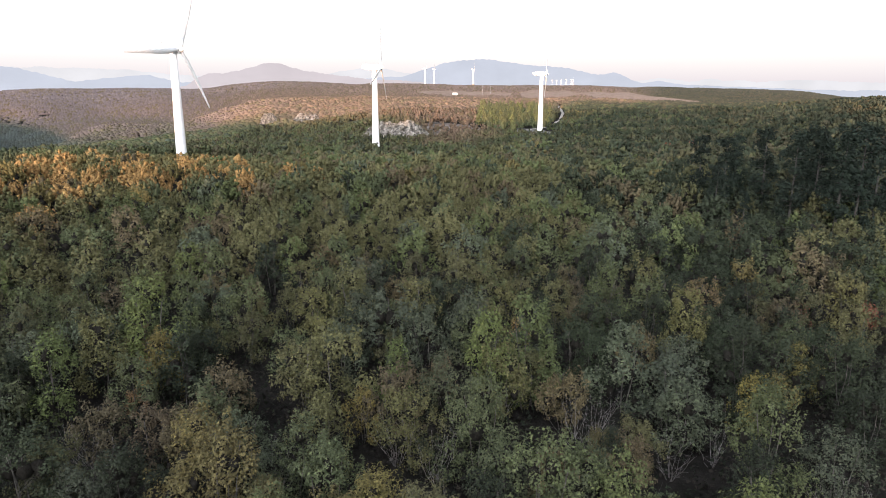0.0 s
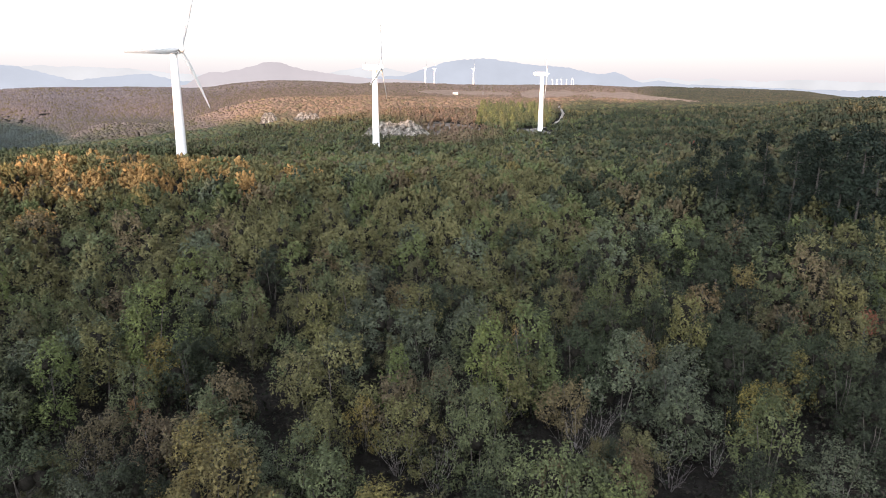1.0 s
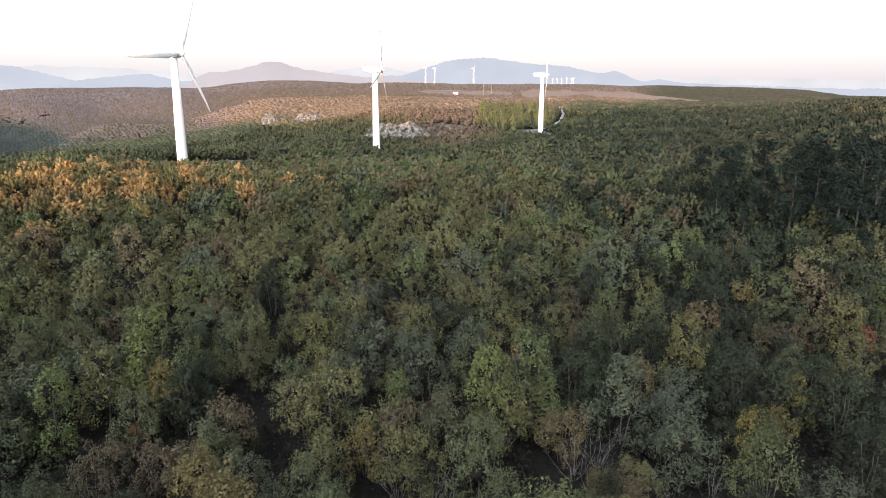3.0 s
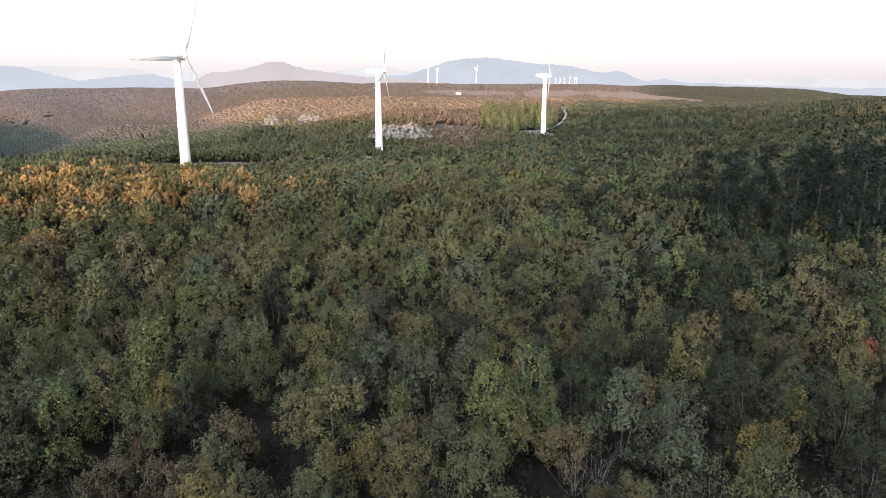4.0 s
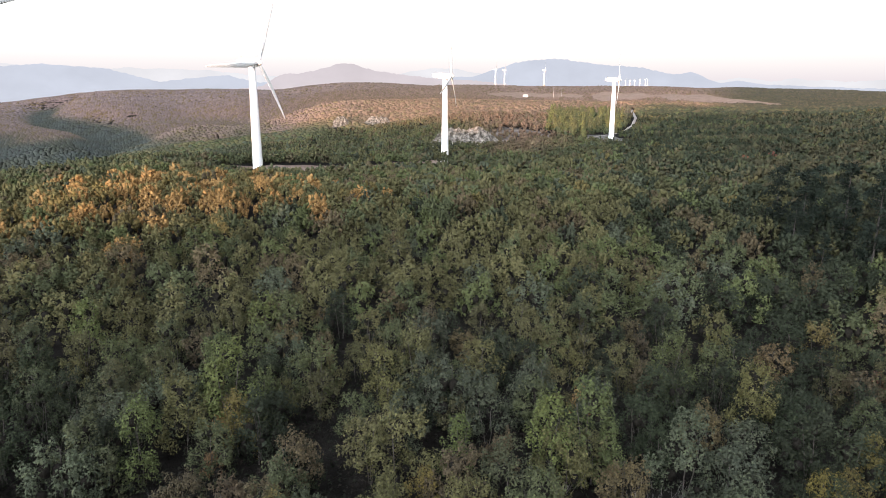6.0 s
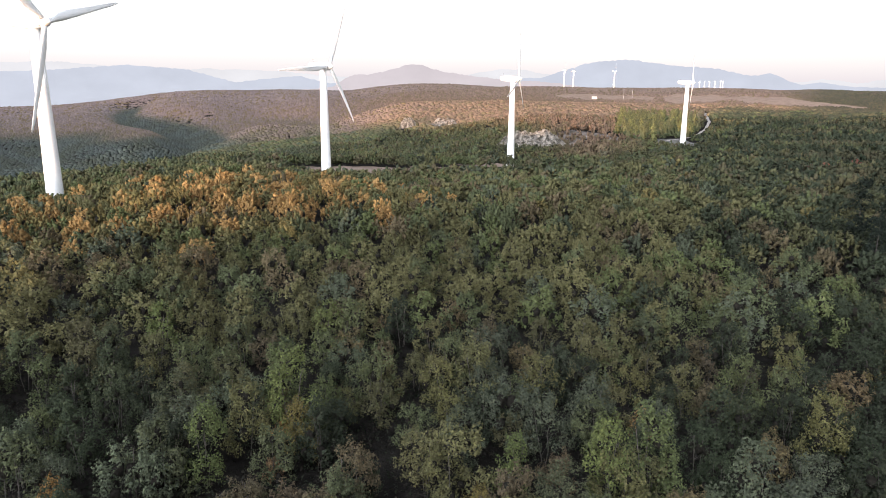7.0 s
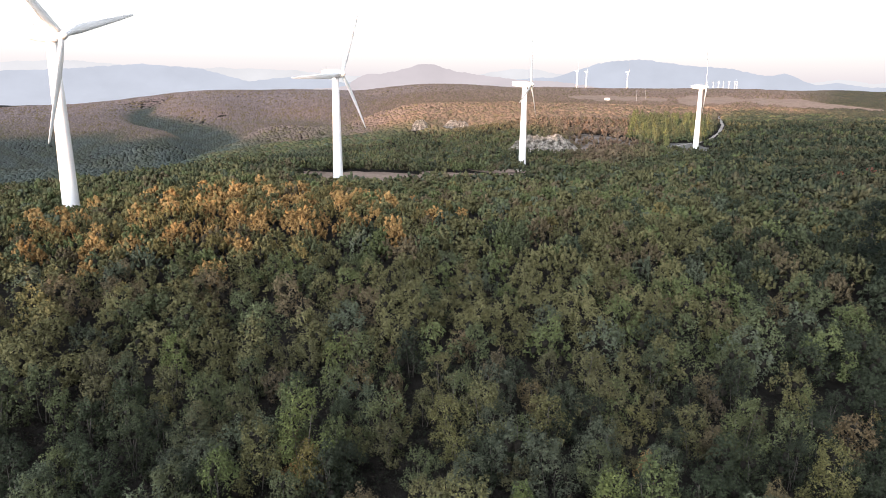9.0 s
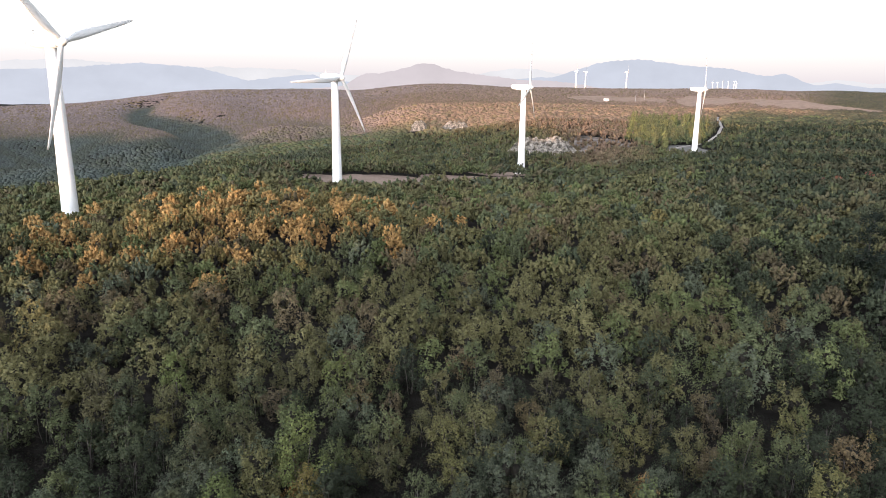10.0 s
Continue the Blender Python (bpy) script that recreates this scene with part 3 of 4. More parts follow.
def pick_kinds(x, y, u):
    """Which tree grows where: patches of species by slow noise; lighter kinds farther out and darker ones near and
    right imitate light and shade.
    """
    a, b = waves(x, y, 34, 21), waves(x, y, 19, 22)
    hump = np.exp(-(((x + 62) / 37) ** 2 + ((y - 110) / 42) ** 2) ** 2)
    # near and to the right the weights swing to dark trees, as shade
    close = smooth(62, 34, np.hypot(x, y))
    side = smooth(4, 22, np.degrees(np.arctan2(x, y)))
    w = np.stack([
        (0.75 + 0.2 * close + 0.4 * a) * (1 - 0.4 * side),
        (0.32 + 0.3 * close - 0.3 * a + 0.2 * b) * (1 - 0.4 * side),
        (2.5 - 1.9 * close + 0.5 * b) * (1 - 0.45 * side),
        (0.6 - 0.4 * b + 0.2 * a) * (1 - 0.6 * close),
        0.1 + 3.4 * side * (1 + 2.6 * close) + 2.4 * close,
        (0.8 - 0.65 * close) * (1 - 0.6 * side),
        0.06 + 0 * a,
    ])
    w = np.cumsum(np.maximum(w, 0.02), 0)
    k = (u * 13.7 % 1) * w[-1]
    names = np.array(KINDS)[np.minimum((w < k).sum(0), len(KINDS) - 1)]
    warm = np.array(("orange", "orange", "gold", "orange", "gold", "olive"))[((u * 17.3 % 1) * 6).astype(int)]
    return np.where(u < hump * 1.1 - 0.12, warm, names)


def scatter(r0, r1, a0, a1, gap, seed):
    """Jittered hexagonal sites between two distances and bearings."""
    rng = np.random.RandomState(seed)
    nx = int(2 * r1 / gap) + 2
    ny = int(2 * r1 / (gap * 0.87)) + 2
    i, j = np.meshgrid(np.arange(nx), np.arange(ny), indexing="ij")
    x = (i + 0.5 * (j % 2)) * gap - r1 + rng.uniform(-0.33, 0.33, i.shape) * gap
    y = j * gap * 0.87 - r1 + rng.uniform(-0.33, 0.33, i.shape) * gap
    r, az = np.hypot(x, y), np.degrees(np.arctan2(x, y))
    az = np.where(az < a0 - 1e-9, az + 360, az)
    keep = (r >= r0) & (r < r1) & (az >= a0) & (az < a1)
    x, y = x[keep], y[keep]
    keep = ~is_open(x, y)
    return x[keep], y[keep], rng


def colour_of(x, y, u, rng):
    """Tint of each tree in the joined woods; shade, haze and warm sun are mixed in by place."""
    cols = np.zeros((len(x), 3))
    r = np.hypot(x, y)
    az = np.degrees(np.arctan2(x, y))
    # where the hills turn brown: autumn leaf with sunlight mixed into the colour
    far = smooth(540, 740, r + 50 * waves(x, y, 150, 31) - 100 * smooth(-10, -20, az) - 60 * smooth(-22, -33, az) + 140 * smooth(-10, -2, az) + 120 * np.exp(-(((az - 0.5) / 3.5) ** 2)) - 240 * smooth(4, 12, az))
    # valley floor and ravines take the tint that holds haze and shade
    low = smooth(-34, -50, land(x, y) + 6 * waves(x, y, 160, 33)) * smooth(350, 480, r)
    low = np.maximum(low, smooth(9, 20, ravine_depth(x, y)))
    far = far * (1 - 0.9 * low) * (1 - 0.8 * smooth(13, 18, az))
    # to the right, shade goes into the leaf colour; darker past 150 m too
    darken = np.clip(0.55 * smooth(3, 20, az) * smooth(60, 130, r) + 0.45 * smooth(150, 260, r), 0, 0.75) * (0.75 + 0.5 * rng.uniform(size=len(x)))
    darken = darken * (0.35 + 0.9 * smooth(-0.5, 0.5, waves(x, y, 62, 41)))
    turn = smooth(0.1, 0.8, waves(x, y, 48, 43) + 0.5 * smooth(12, 26, az)) * smooth(110, 240, r) * smooth(2, 12, az) * (0.35 + 0.35 * (u * 7.7 % 1 < 0.25))
    # towards the right the browns carry the low sun's warmth as tint
    warm = smooth(-21, -12, az + 3 * waves(x, y, 220, 35))
    kinds = pick_kinds(x, y, u)
    for name in set(kinds.tolist()):
        cols[kinds == name] = SPECIES[name]
    low, far, warm, darken = low[:, None], far[:, None], warm[:, None], darken[:, None]
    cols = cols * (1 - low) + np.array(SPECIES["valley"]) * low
    cols = cols * (1 - darken) + np.array(SPECIES["dark"]) * darken
    cols = cols * (1 - turn[:, None]) + np.array((0.098, 0.080, 0.048)) * turn[:, None]
    # past 900 m a blue haze is added to the leaf colour
    browns = np.array(SPECIES["brown"]) * (1 - warm) + np.array(SPECIES["sunlit_brown"]) * warm + np.array((0.02, 0.025, 0.04)) * np.clip((r - 900) / 500, 0, 1)[:, None]
    browns = browns * (0.86 + 0.24 * (u * 5.1 % 1))[:, None]
    browns[u * 3.3 % 1 < 0.2] = (0.13, 0.10, 0.062)
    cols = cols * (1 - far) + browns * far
    edge = waves(x, y, 60, 36)
    grove = (az + 1.1 * edge > 2.9) & (az + 1.1 * edge < 8.6) & (r + 40 * edge > 455) & (r + 40 * edge < 640)
    cols[grove] = SPECIES["oak"]
    return cols * (1 + rng.uniform(-1, 1, (len(x), 1)) * np.where(r > 420, 0.10, 0.24)[:, None])


def wood(name, label, r0, r1, a0, a1, gap, seed, shape, variants=5, size=(0.8, 1.25), build=far_crown):
    """Trees too many to count, as one mesh of leaf clumps."""
    x, y, rng = scatter(r0, r1, a0, a1, gap, seed)
    if r0 < 150:
        free = is_free(x, y)
        x, y = x[free], y[free]
    u = rng.uniform(0, 1, len(x))
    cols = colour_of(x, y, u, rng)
    tmpl = [build(seed * 7 + k, *shape) for k in range(variants)]
    tmpl = [(t[0], t[1], np.arange(len(t[0])) < (t[2] if len(t) > 2 else len(t[0]))) for t in tmpl]
    z = land(x, y)
    which = rng.randint(0, variants, len(x))
    sc = rng.uniform(*size, len(x))
    ang = rng.uniform(0, 2 * math.pi, len(x))
    vert_blocks, face_blocks, tints, base = [], [], [], 0
    for k in range(variants):
        m = which == k
        vs, fs, leafy = tmpl[k]
        c, q = np.cos(ang[m])[:, None], np.sin(ang[m])[:, None]
        p = np.stack([vs[None, :, 0] * c - vs[None, :, 1] * q, vs[None, :, 0] * q + vs[None, :, 1] * c, np.broadcast_to(vs[None, :, 2], (m.sum(), len(vs)))], -1)
        p = p * sc[m][:, None, None] + np.stack([x[m], y[m], z[m]], -1)[:, None, :]
        vert_blocks.append(p.reshape(-1, 3))
        face_blocks.append((fs[None] + (base + len(vs) * np.arange(m.sum()))[:, None, None]).reshape(-1, 3))
        base += len(vs) * m.sum()
        tints.append(np.where(np.tile(leafy, m.sum())[:, None], np.repeat(cols[m], len(vs), 0), np.array(GAP_SHADE_TONE)))
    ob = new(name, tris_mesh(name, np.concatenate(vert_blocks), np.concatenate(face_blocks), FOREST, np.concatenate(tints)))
    return tagged(ob, label, "woodland", kind="stuff")


SPAN = (-48, 36)
# trees that stand out by colour or size: x, y, size
MARKED = {
    "gold": [(-16.0, 36.4, 0.85), (-18.6, 39.2, 0.7), (-9.9, 24.8, 1.05), (-8.1, 22.4, 1.1), (-2.7, 21.8, 0.9), (-3.8, 20.1, 0.9), (15.5, 32.3, 0.7), (17.8, 33.9, 0.6), (24.4, 54.5, 1.0), (6.6, 27.1, 0.55), (14.4, 68.0, 0.95), (19.7, 36.1, 0.8), (-4.1, 30.8, 0.6)],
    "lime": [(-17.0, 37.6, 1.25), (-15.4, 39.4, 0.9), (2.3, 33.8, 1.05), (4.3, 34.6, 1.2), (5.4, 34.7, 0.8), (12.8, 25.1, 1.05), (5.9, 20.6, 0.95), (7.1, 20.1, 0.85), (10.1, 20.0, 0.9), (11.0, 45.9, 1.05), (-35.1, 72.5, 1.15), (12.5, 48.9, 0.8), (-5.8, 20.1, 0.8), (-2.7, 34.6, 0.8), (-19.8, 32.1, 0.9), (-18.8, 40.5, 1.1)],
    "oak": [(5.0, 22.4, 1.05), (3.6, 21.7, 1.1), (8.7, 59.8, 1.05), (0.2, 30.8, 1.1), (1.4, 28.2, 1.0), (-21.7, 30.7, 1.1), (-6.0, 25.5, 0.95), (-4.4, 22.8, 0.95), (14.5, 47.4, 1.0), (-24.4, 37.3, 1.0), (-16.4, 80.3, 1.1), (-9.2, 20.2, 0.9), (2.3, 24.1, 1.0), (-13.2, 43.0, 1.0), (-102.2, 118.6, 0.8)],
    "grey": [(-9.1, 27.6, 0.85), (-7.5, 26.0, 0.6), (9.5, 34.2, 1.15), (11.3, 32.6, 1.1), (-3.4, 39.5, 1.2), (-1.3, 38.9, 1.0), (11.3, 30.1, 1.0), (1.5, 41.8, 1.1), (-13.7, 22.8, 0.75), (16.1, 25.6, 0.9), (18.7, 41.9, 0.8), (-6.1, 37.4, 0.8), (12.9, 36.5, 1.0)],
    "olive": [(-5.6, 32.2, 1.15), (-7.4, 33.4, 1.0), (-5.7, 27.6, 0.95), (1.7, 48.9, 1.1), (-19.2, 72.6, 1.05), (-24.9, 58.4, 1.15), (15.4, 41.9, 1.05), (-0.7, 20.6, 1.0), (-1.8, 28.8, 0.95), (-26.4, 48.7, 1.0), (-1.9, 45.8, 1.0), (26.9, 73.0, 1.15), (38.0, 69.2, 1.1), (-15.6, 24.1, 0.85), (8.1, 27.1, 0.8), (25.5, 40.7, 1.0), (-6.6, 22.4, 0.8), (9.0, 20.3, 0.9), (-6.4, 44.3, 1.2)],
    "russet": [(-11.7, 28.7, 0.9), (-13.3, 28.9, 0.85), (-2.8, 31.3, 1.0), (7.7, 26.3, 0.85), (19.8, 75.8, 1.25), (22.0, 70.7, 1.0), (18.9, 49.2, 1.1), (9.6, 46.9, 0.9), (34.3, 58.8, 1.05), (-10.7, 59.6, 0.95), (-11.2, 32.7, 1.0), (-15.9, 28.7, 0.8), (-0.3, 35.1, 0.8), (5.9, 32.0, 0.9), (11.8, 38.9, 0.9), (23.7, 46.3, 1.0), (-23.2, 47.4, 1.0)],
    "orange": [(4.8, 42.8, 0.6), (-17.6, 37.4, 0.5), (-16.6, 33.6, 0.45), (-26.0, 27.6, 0.6)],
    "dark": [(-106.9, 124.3, 0.55), (-105.4, 125.4, 0.45), (-84.0, 221.5, 0.6), (-30.0, 318.0, 0.7), (62.5, 437.0, 0.6)],
    "red": [(27.1, 49.9, 0.8), (31.5, 49.1, 0.9), (20.0, 80.7, 0.7), (86, 266, 2.1), (82, 269, 1.9), (108, 300, 1.9), (40, 196, 1.45), (42.5, 198, 1.3)],
}
# glades, stretched towards the camera, where the darkened floor and bare shrubs show: x, y, radius
GLADES = [(k * x, k * y, r * g) for x, y, r in [(-14.8, 25.6, 1.9), (-13.9, 27.4, 1.3), (0.2, 26.6, 1.9), (10.8, 26.6, 1.8), (15.2, 22.8, 2.0), (-7.3, 24.0, 1.0), (-1.5, 25.3, 1.4), (6.0, 29.0, 1.4), (-6.7, 28.0, 1.8), (11.4, 28.8, 1.6)] for k, g in ((1.0, 1.15), (0.91, 1.1))]
PINES = [(1.04 * a, 1.04 * b, 1.08 * c) for a, b, c in [(33.3, 83.6, 0.7), (41.4, 88.8, 1.05), (39.9, 78.4, 1.0), (42.9, 79.1, 1.08), (42.6, 73.8, 1.05), (45.6, 75.2, 1.1), (50.7, 80.3, 1.12), (52.8, 89.5, 1.1), (49.2, 93.9, 1.0), (42.9, 101.3, 0.9), (36.4, 97.4, 0.9), (46.5, 84.5, 1.0), (37.0, 90.5, 0.95), (55.5, 76.0, 1.1), (57.0, 84.0, 1.15), (33.9, 76.8, 0.5)]]
TAKEN = np.array([(x, y, 1.45 * k) for v in MARKED.values() for x, y, k in v] + GLADES + [(x, y, 1.6) for x, y, _ in PINES])


def is_free(x, y):
    d = np.hypot(x[:, None] - TAKEN[None, :, 0], y[:, None] - TAKEN[None, :, 1])
    return (d > TAKEN[None, :, 2]).all(1)


def shrub(seed, x, y, size):
    """A leafless bush of thin forking stems."""
    rng = random.Random(seed)
    bm = bmesh.new()
    for _ in range(11):
        t, o = rng.uniform(0, 6.28), rng.uniform(0.15, 0.7)
        p, r = Vector((0.1 * math.cos(t), 0.1 * math.sin(t), -0.1)), 0.015 * size
        d = Vector((o * math.cos(t), o * math.sin(t), 1)).normalized()
        for k in range(4):
            q = p + (d + Vector((rng.uniform(-0.3, 0.3), rng.uniform(-0.3, 0.3), 0))) * 0.6 * size
            limb(bm, p, q, r, r * 0.7, 3)
            for _ in range(2):
                e = p.lerp(q, rng.uniform(0.3, 1)) + Vector((rng.uniform(-1, 1), rng.uniform(-1, 1), rng.uniform(0.1, 0.9))) * 0.38 * size
                limb(bm, p.lerp(q, 0.7), e, r * 0.5, r * 0.25, 3)
            p, r = q, r * 0.7
    ob = part("bare_shrub", bm, TWIG)
    ob.matrix_basis = pose(x, y, float(land(x, y)), 0, 0, rng.uniform(0, 360))
    return tagged(ob, "leafless grey shrub of thin forking stems", "shrub", "bare shrubs in the glades")


for k, (x, y, size) in enumerate([(5.8, 28.6, 1.1), (-0.5, 26.0, 1.0), (2.8, 31.8, 1.1), (-13.6, 24.2, 1.0), (-6.9, 24.6, 1.0), (7.1, 29.7, 1.0), (9.4, 26.1, 1.0), (-2.2, 27.2, 1.1), (-0.6, 27.6, 0.8), (-15.3, 26.6, 0.9), (11.6, 27.3, 0.8), (14.6, 23.4, 0.9), (16.2, 22.4, 0.8), (6.4, 27.9, 0.9)]):
    shrub(300 + k, x, y, size)

n = 0
for kind, sites in MARKED.items():
    for x, y, size in sites:
        n += 1
        near = 0.94 if math.hypot(x, y) < 70 else 1.0
        plant(kind, x * near, y * near, size * 0.95, n % 3, n * 77.0)


def pine_meshes(seed, h=11.0):
    """A tall pine: bare lower stem with dead stubs, level limbs, flat dark needle pads."""
    rng = random.Random(seed)
    bm = bmesh.new()
    p = Vector((0, 0, -0.4))
    lean = Vector((rng.uniform(-0.03, 0.03), rng.uniform(-0.03, 0.03), 0))
    pads, sizes = [], []
    for k in range(8):
        q = Vector((lean.x * h * k / 7, lean.y * h * k / 7, h * (k + 1) / 8))
        limb(bm, p, q, 0.17 * (1 - 0.1 * k), 0.17 * (1 - 0.1 * (k + 1)), 7)
        for _ in range(4 if k > 1 else 2):
            t, f = rng.uniform(0, 6.28), k / 8
            reach = (2.7 * (1 - 0.62 * f) if k > 2 else 1.3) * rng.uniform(0.6, 1.1)
            a = p.lerp(q, rng.uniform(0, 1))
            e = a + Vector((reach * math.cos(t), reach * math.sin(t), reach * rng.uniform(0.0, 0.3)))
            limb(bm, a, e, 0.045, 0.012, 4)
            if k > 1 or rng.random() < 0.7:
                for m in (0.45, 0.75, 1.0):
                    pads.append(a.lerp(e, m) + Vector((rng.uniform(-0.25, 0.25), rng.uniform(-0.25, 0.25), 0.12)))
                    sizes.append(rng.uniform(0.4, 0.65))
        p = q
    pads.append(p)
    sizes.append(0.5)
    me = bpy.data.meshes.new("trunk")
    bm.to_mesh(me)
    bm.free()
    me.materials.append(PINE_BARK)
    gen = np.random.RandomState(seed)
    q = leaves(gen, np.array([tuple(v) for v in pads]), np.array(sizes), np.array([0, 0, h * 0.5]), 34, 0.36, 0.3, 0.7, 0.26)
    return me, quads_mesh("crown", q, LEAF["pine"])


PINE_MESHES = [pine_meshes(500 + k) for k in range(4)]
for k, (x, y, size) in enumerate(PINES):
    t = thing("pine_tree", (x, y, float(land(x, y))), "tall dark pine with a bare pale trunk", "tree", "stand of pines", 61.0 * k)
    t.scale = (size,) * 3
    new("trunk", PINE_MESHES[k % 4][0]).parent = t
    new("crown", PINE_MESHES[k % 4][1]).parent = t

# nearest trees, one by one
xs, ys, rng = scatter(11, 56, *SPAN, 3.2, 41)
free = is_free(xs, ys)
xs, ys = xs[free], ys[free]
us = rng.uniform(0, 1, len(xs))
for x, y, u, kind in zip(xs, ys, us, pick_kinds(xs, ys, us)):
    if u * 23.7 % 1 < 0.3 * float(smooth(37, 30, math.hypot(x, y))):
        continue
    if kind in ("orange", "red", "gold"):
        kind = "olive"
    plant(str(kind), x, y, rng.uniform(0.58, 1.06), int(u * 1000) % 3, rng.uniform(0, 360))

wood("woodland", "dense scrub oak wood in dull greens and browns", 56, 84, *SPAN, 4.1, 51, (2.05, 0.1, 5.2, 8, 96, 16, 0.21, 0.7, 0.25, 5, 2, 0.36, 0.85), 7, size=(0.78, 1.16), build=shoot_crown)
wood("woodland", "dense scrub oak wood in dull greens and browns", 84, 125, *SPAN, 4.15, 59, (2.1, 0.1, 5.1, 7, 58, 0.26, 3, 9, 0.27, 0.4), 7, size=(0.78, 1.16), build=tuft_crown)
wood("woodland", "scrub oak wood with orange autumn bushes on the rise", 125, 190, *SPAN, 4.25, 52, (2.2, 0.1, 5.0, 6, 34, 0.38, 3, 4, 0.40, 0), 7, size=(0.78, 1.16), build=tuft_crown)
wood("woodland", "mixed scrub oak wood on falling ground", 190, 420, *SPAN, 4.6, 53, (2.35, 0.0, 4.9, 4, 11, 0.66, 3, 1, 0.8, 0), 7, size=(0.75, 1.2), build=tuft_crown)
wood("woodland", "autumn oak wood on the slopes of the hills", 420, 620, -47, 33, 4.6, 54, (2.4, 0.0, 4.2, 3, 6, 0.95, 3, 0, 0, 0), size=(0.7, 1.2), build=tuft_crown)
wood("woodland", "autumn oak wood on the slopes of the hills", 620, 900, -47, 33, 4.7, 58, (2.8, -0.6, 4.5, 0, 1, 3, False, (5, 2, 1.0)), size=(0.7, 1.2))
wood("woodland", "brown autumn forest on the far hills, tinted with haze", 900, 1320, -47, 34, 4.8, 55, (4.2, -1.0, 3.0, 0, 1, 3, False, (4, 1, 1.0)), size=(0.7, 1.2))
wood("woodland", "brown autumn forest on the far hills, tinted with haze", 1320, 2050, -47, 34, 7.2, 57, (6.0, -1.0, 2.6, 0, 1, 3, False, (4, 1, 1.0)), size=(0.7, 1.2))
wood("woodland", "dark forest on the far crest", 2050, 3100, 4, 34, 13.0, 58, (9.0, -1.0, 2.6, 0, 1, 3, False, (4, 1, 1.0)), size=(0.7, 1.2))
wood("woodland", "dark scrub wood added on the unseen ridge behind", 24, 230, 45, 307, 11.0, 56, (3.3, 0.0, 4.8, 10, 0.8, 3, False, (6, 2, 0.9)))


CYPRESS = [(tris_mesh("crown", *far_crown(900 + k, 1.35, 0.2, 8.2, 26, 0.42, 4, False, (7, 4, 0.72), 2.0), LEAF["cypress"]), trunk_mesh(920 + k, 5.0, 0.8)) for k in range(3)]
cx, cy, gen = scatter(458, 640, 2.0, 9.4, 8.2, 77)
for x, y in zip(cx, cy):
    a, edge = math.degrees(math.atan2(x, y)), float(waves(x, y, 60, 36))
    if not 2.9 < a + 1.1 * edge < 8.6 or (a > 6.3 and math.hypot(x, y) < 486):
        continue
    t = thing("cypress_tree", (x, y, float(land(x, y)) - 0.1), "upright yellow-green cypress in a plantation", "tree", "planted cypresses", gen.uniform(0, 360))
    t.scale = (gen.uniform(1.2, 1.8),) * 2 + (gen.uniform(0.85, 1.3),)
    k = gen.randint(3)
    new("trunk", CYPRESS[k][1]).parent = t
    new("crown", CYPRESS[k][0]).parent = t


def undergrowth():
    """Low brush and dead leaves under the nearest trees."""
    gen = np.random.RandomState(71)
    x, y = [], []
    while len(x) < 4600:
        r, a = math.sqrt(gen.uniform(14**2, 56**2)), radians(gen.uniform(*SPAN))
        x.append(r * math.sin(a))
        y.append(r * math.cos(a))
    x, y = np.array(x), np.array(y)
    c = np.stack([x, y, land(x, y) + 0.35], -1)
    q = leaves(gen, c, gen.uniform(0.35, 0.85, len(x)), np.array([0, 0, -50.0]), 12, 0.2, 0.1, 0.6)
    # brush tints near black, to give the shade of the gaps
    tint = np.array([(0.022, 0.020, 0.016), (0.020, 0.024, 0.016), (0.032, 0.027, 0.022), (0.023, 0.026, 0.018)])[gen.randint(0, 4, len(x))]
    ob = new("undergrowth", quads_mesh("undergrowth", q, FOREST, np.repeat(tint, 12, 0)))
    tagged(ob, "low brush on the forest floor, darkened as if in shade", "undergrowth", kind="stuff")


undergrowth()

# ---- wind turbines ----
AXIS = 96.0   # bearing that the rotors face


def loft(bm, sections):
    rows = [[bm.verts.new(v) for v in sec] for sec in sections]
    n = len(rows[0])
    for a, b in zip(rows, rows[1:]):
        for k in range(n):
            bm.faces.new((a[k], a[(k + 1) % n], b[(k + 1) % n], b[k]))
    bm.faces.new(rows[0][::-1])
    bm.faces.new(rows[-1])
    bmesh.ops.recalc_face_normals(bm, faces=bm.faces)
    for f in bm.faces:
        f.smooth = len(f.verts) == 4


def ring(radius, z, n=24):
    return [(radius * math.cos(2 * math.pi * k / n), radius * math.sin(2 * math.pi * k / n), z) for k in range(n)]


def blade_bm(length=26.0):
    bm = bmesh.new()
    secs = []
    for s, chord, thick, twist in ((0.0, 1.3, 1.3, 0), (0.05, 1.3, 1.25, 0), (0.2, 2.4, 0.75, 14), (0.35, 2.1, 0.55, 8), (0.6, 1.5, 0.36, 4), (0.85, 1.0, 0.2, 1), (0.97, 0.6, 0.1, 0), (1.0, 0.2, 0.04, 0)):
        pts = []
        for k in range(10):
            a = 2 * math.pi * k / 10
            u = chord * (0.5 * math.cos(a) - (0.18 if s > 0.1 else 0))
            w = 0.5 * thick * math.sin(a) * (1.0 if math.cos(a) > -0.2 or s < 0.1 else 0.5)
            c, q = math.cos(radians(twist)), math.sin(radians(twist))
            pts.append((w * c + u * q - 0.9 * s * s, u * c - w * q, 0.7 + s * length))
        secs.append(pts)
    loft(bm, secs)
    return bm


BLADE = None


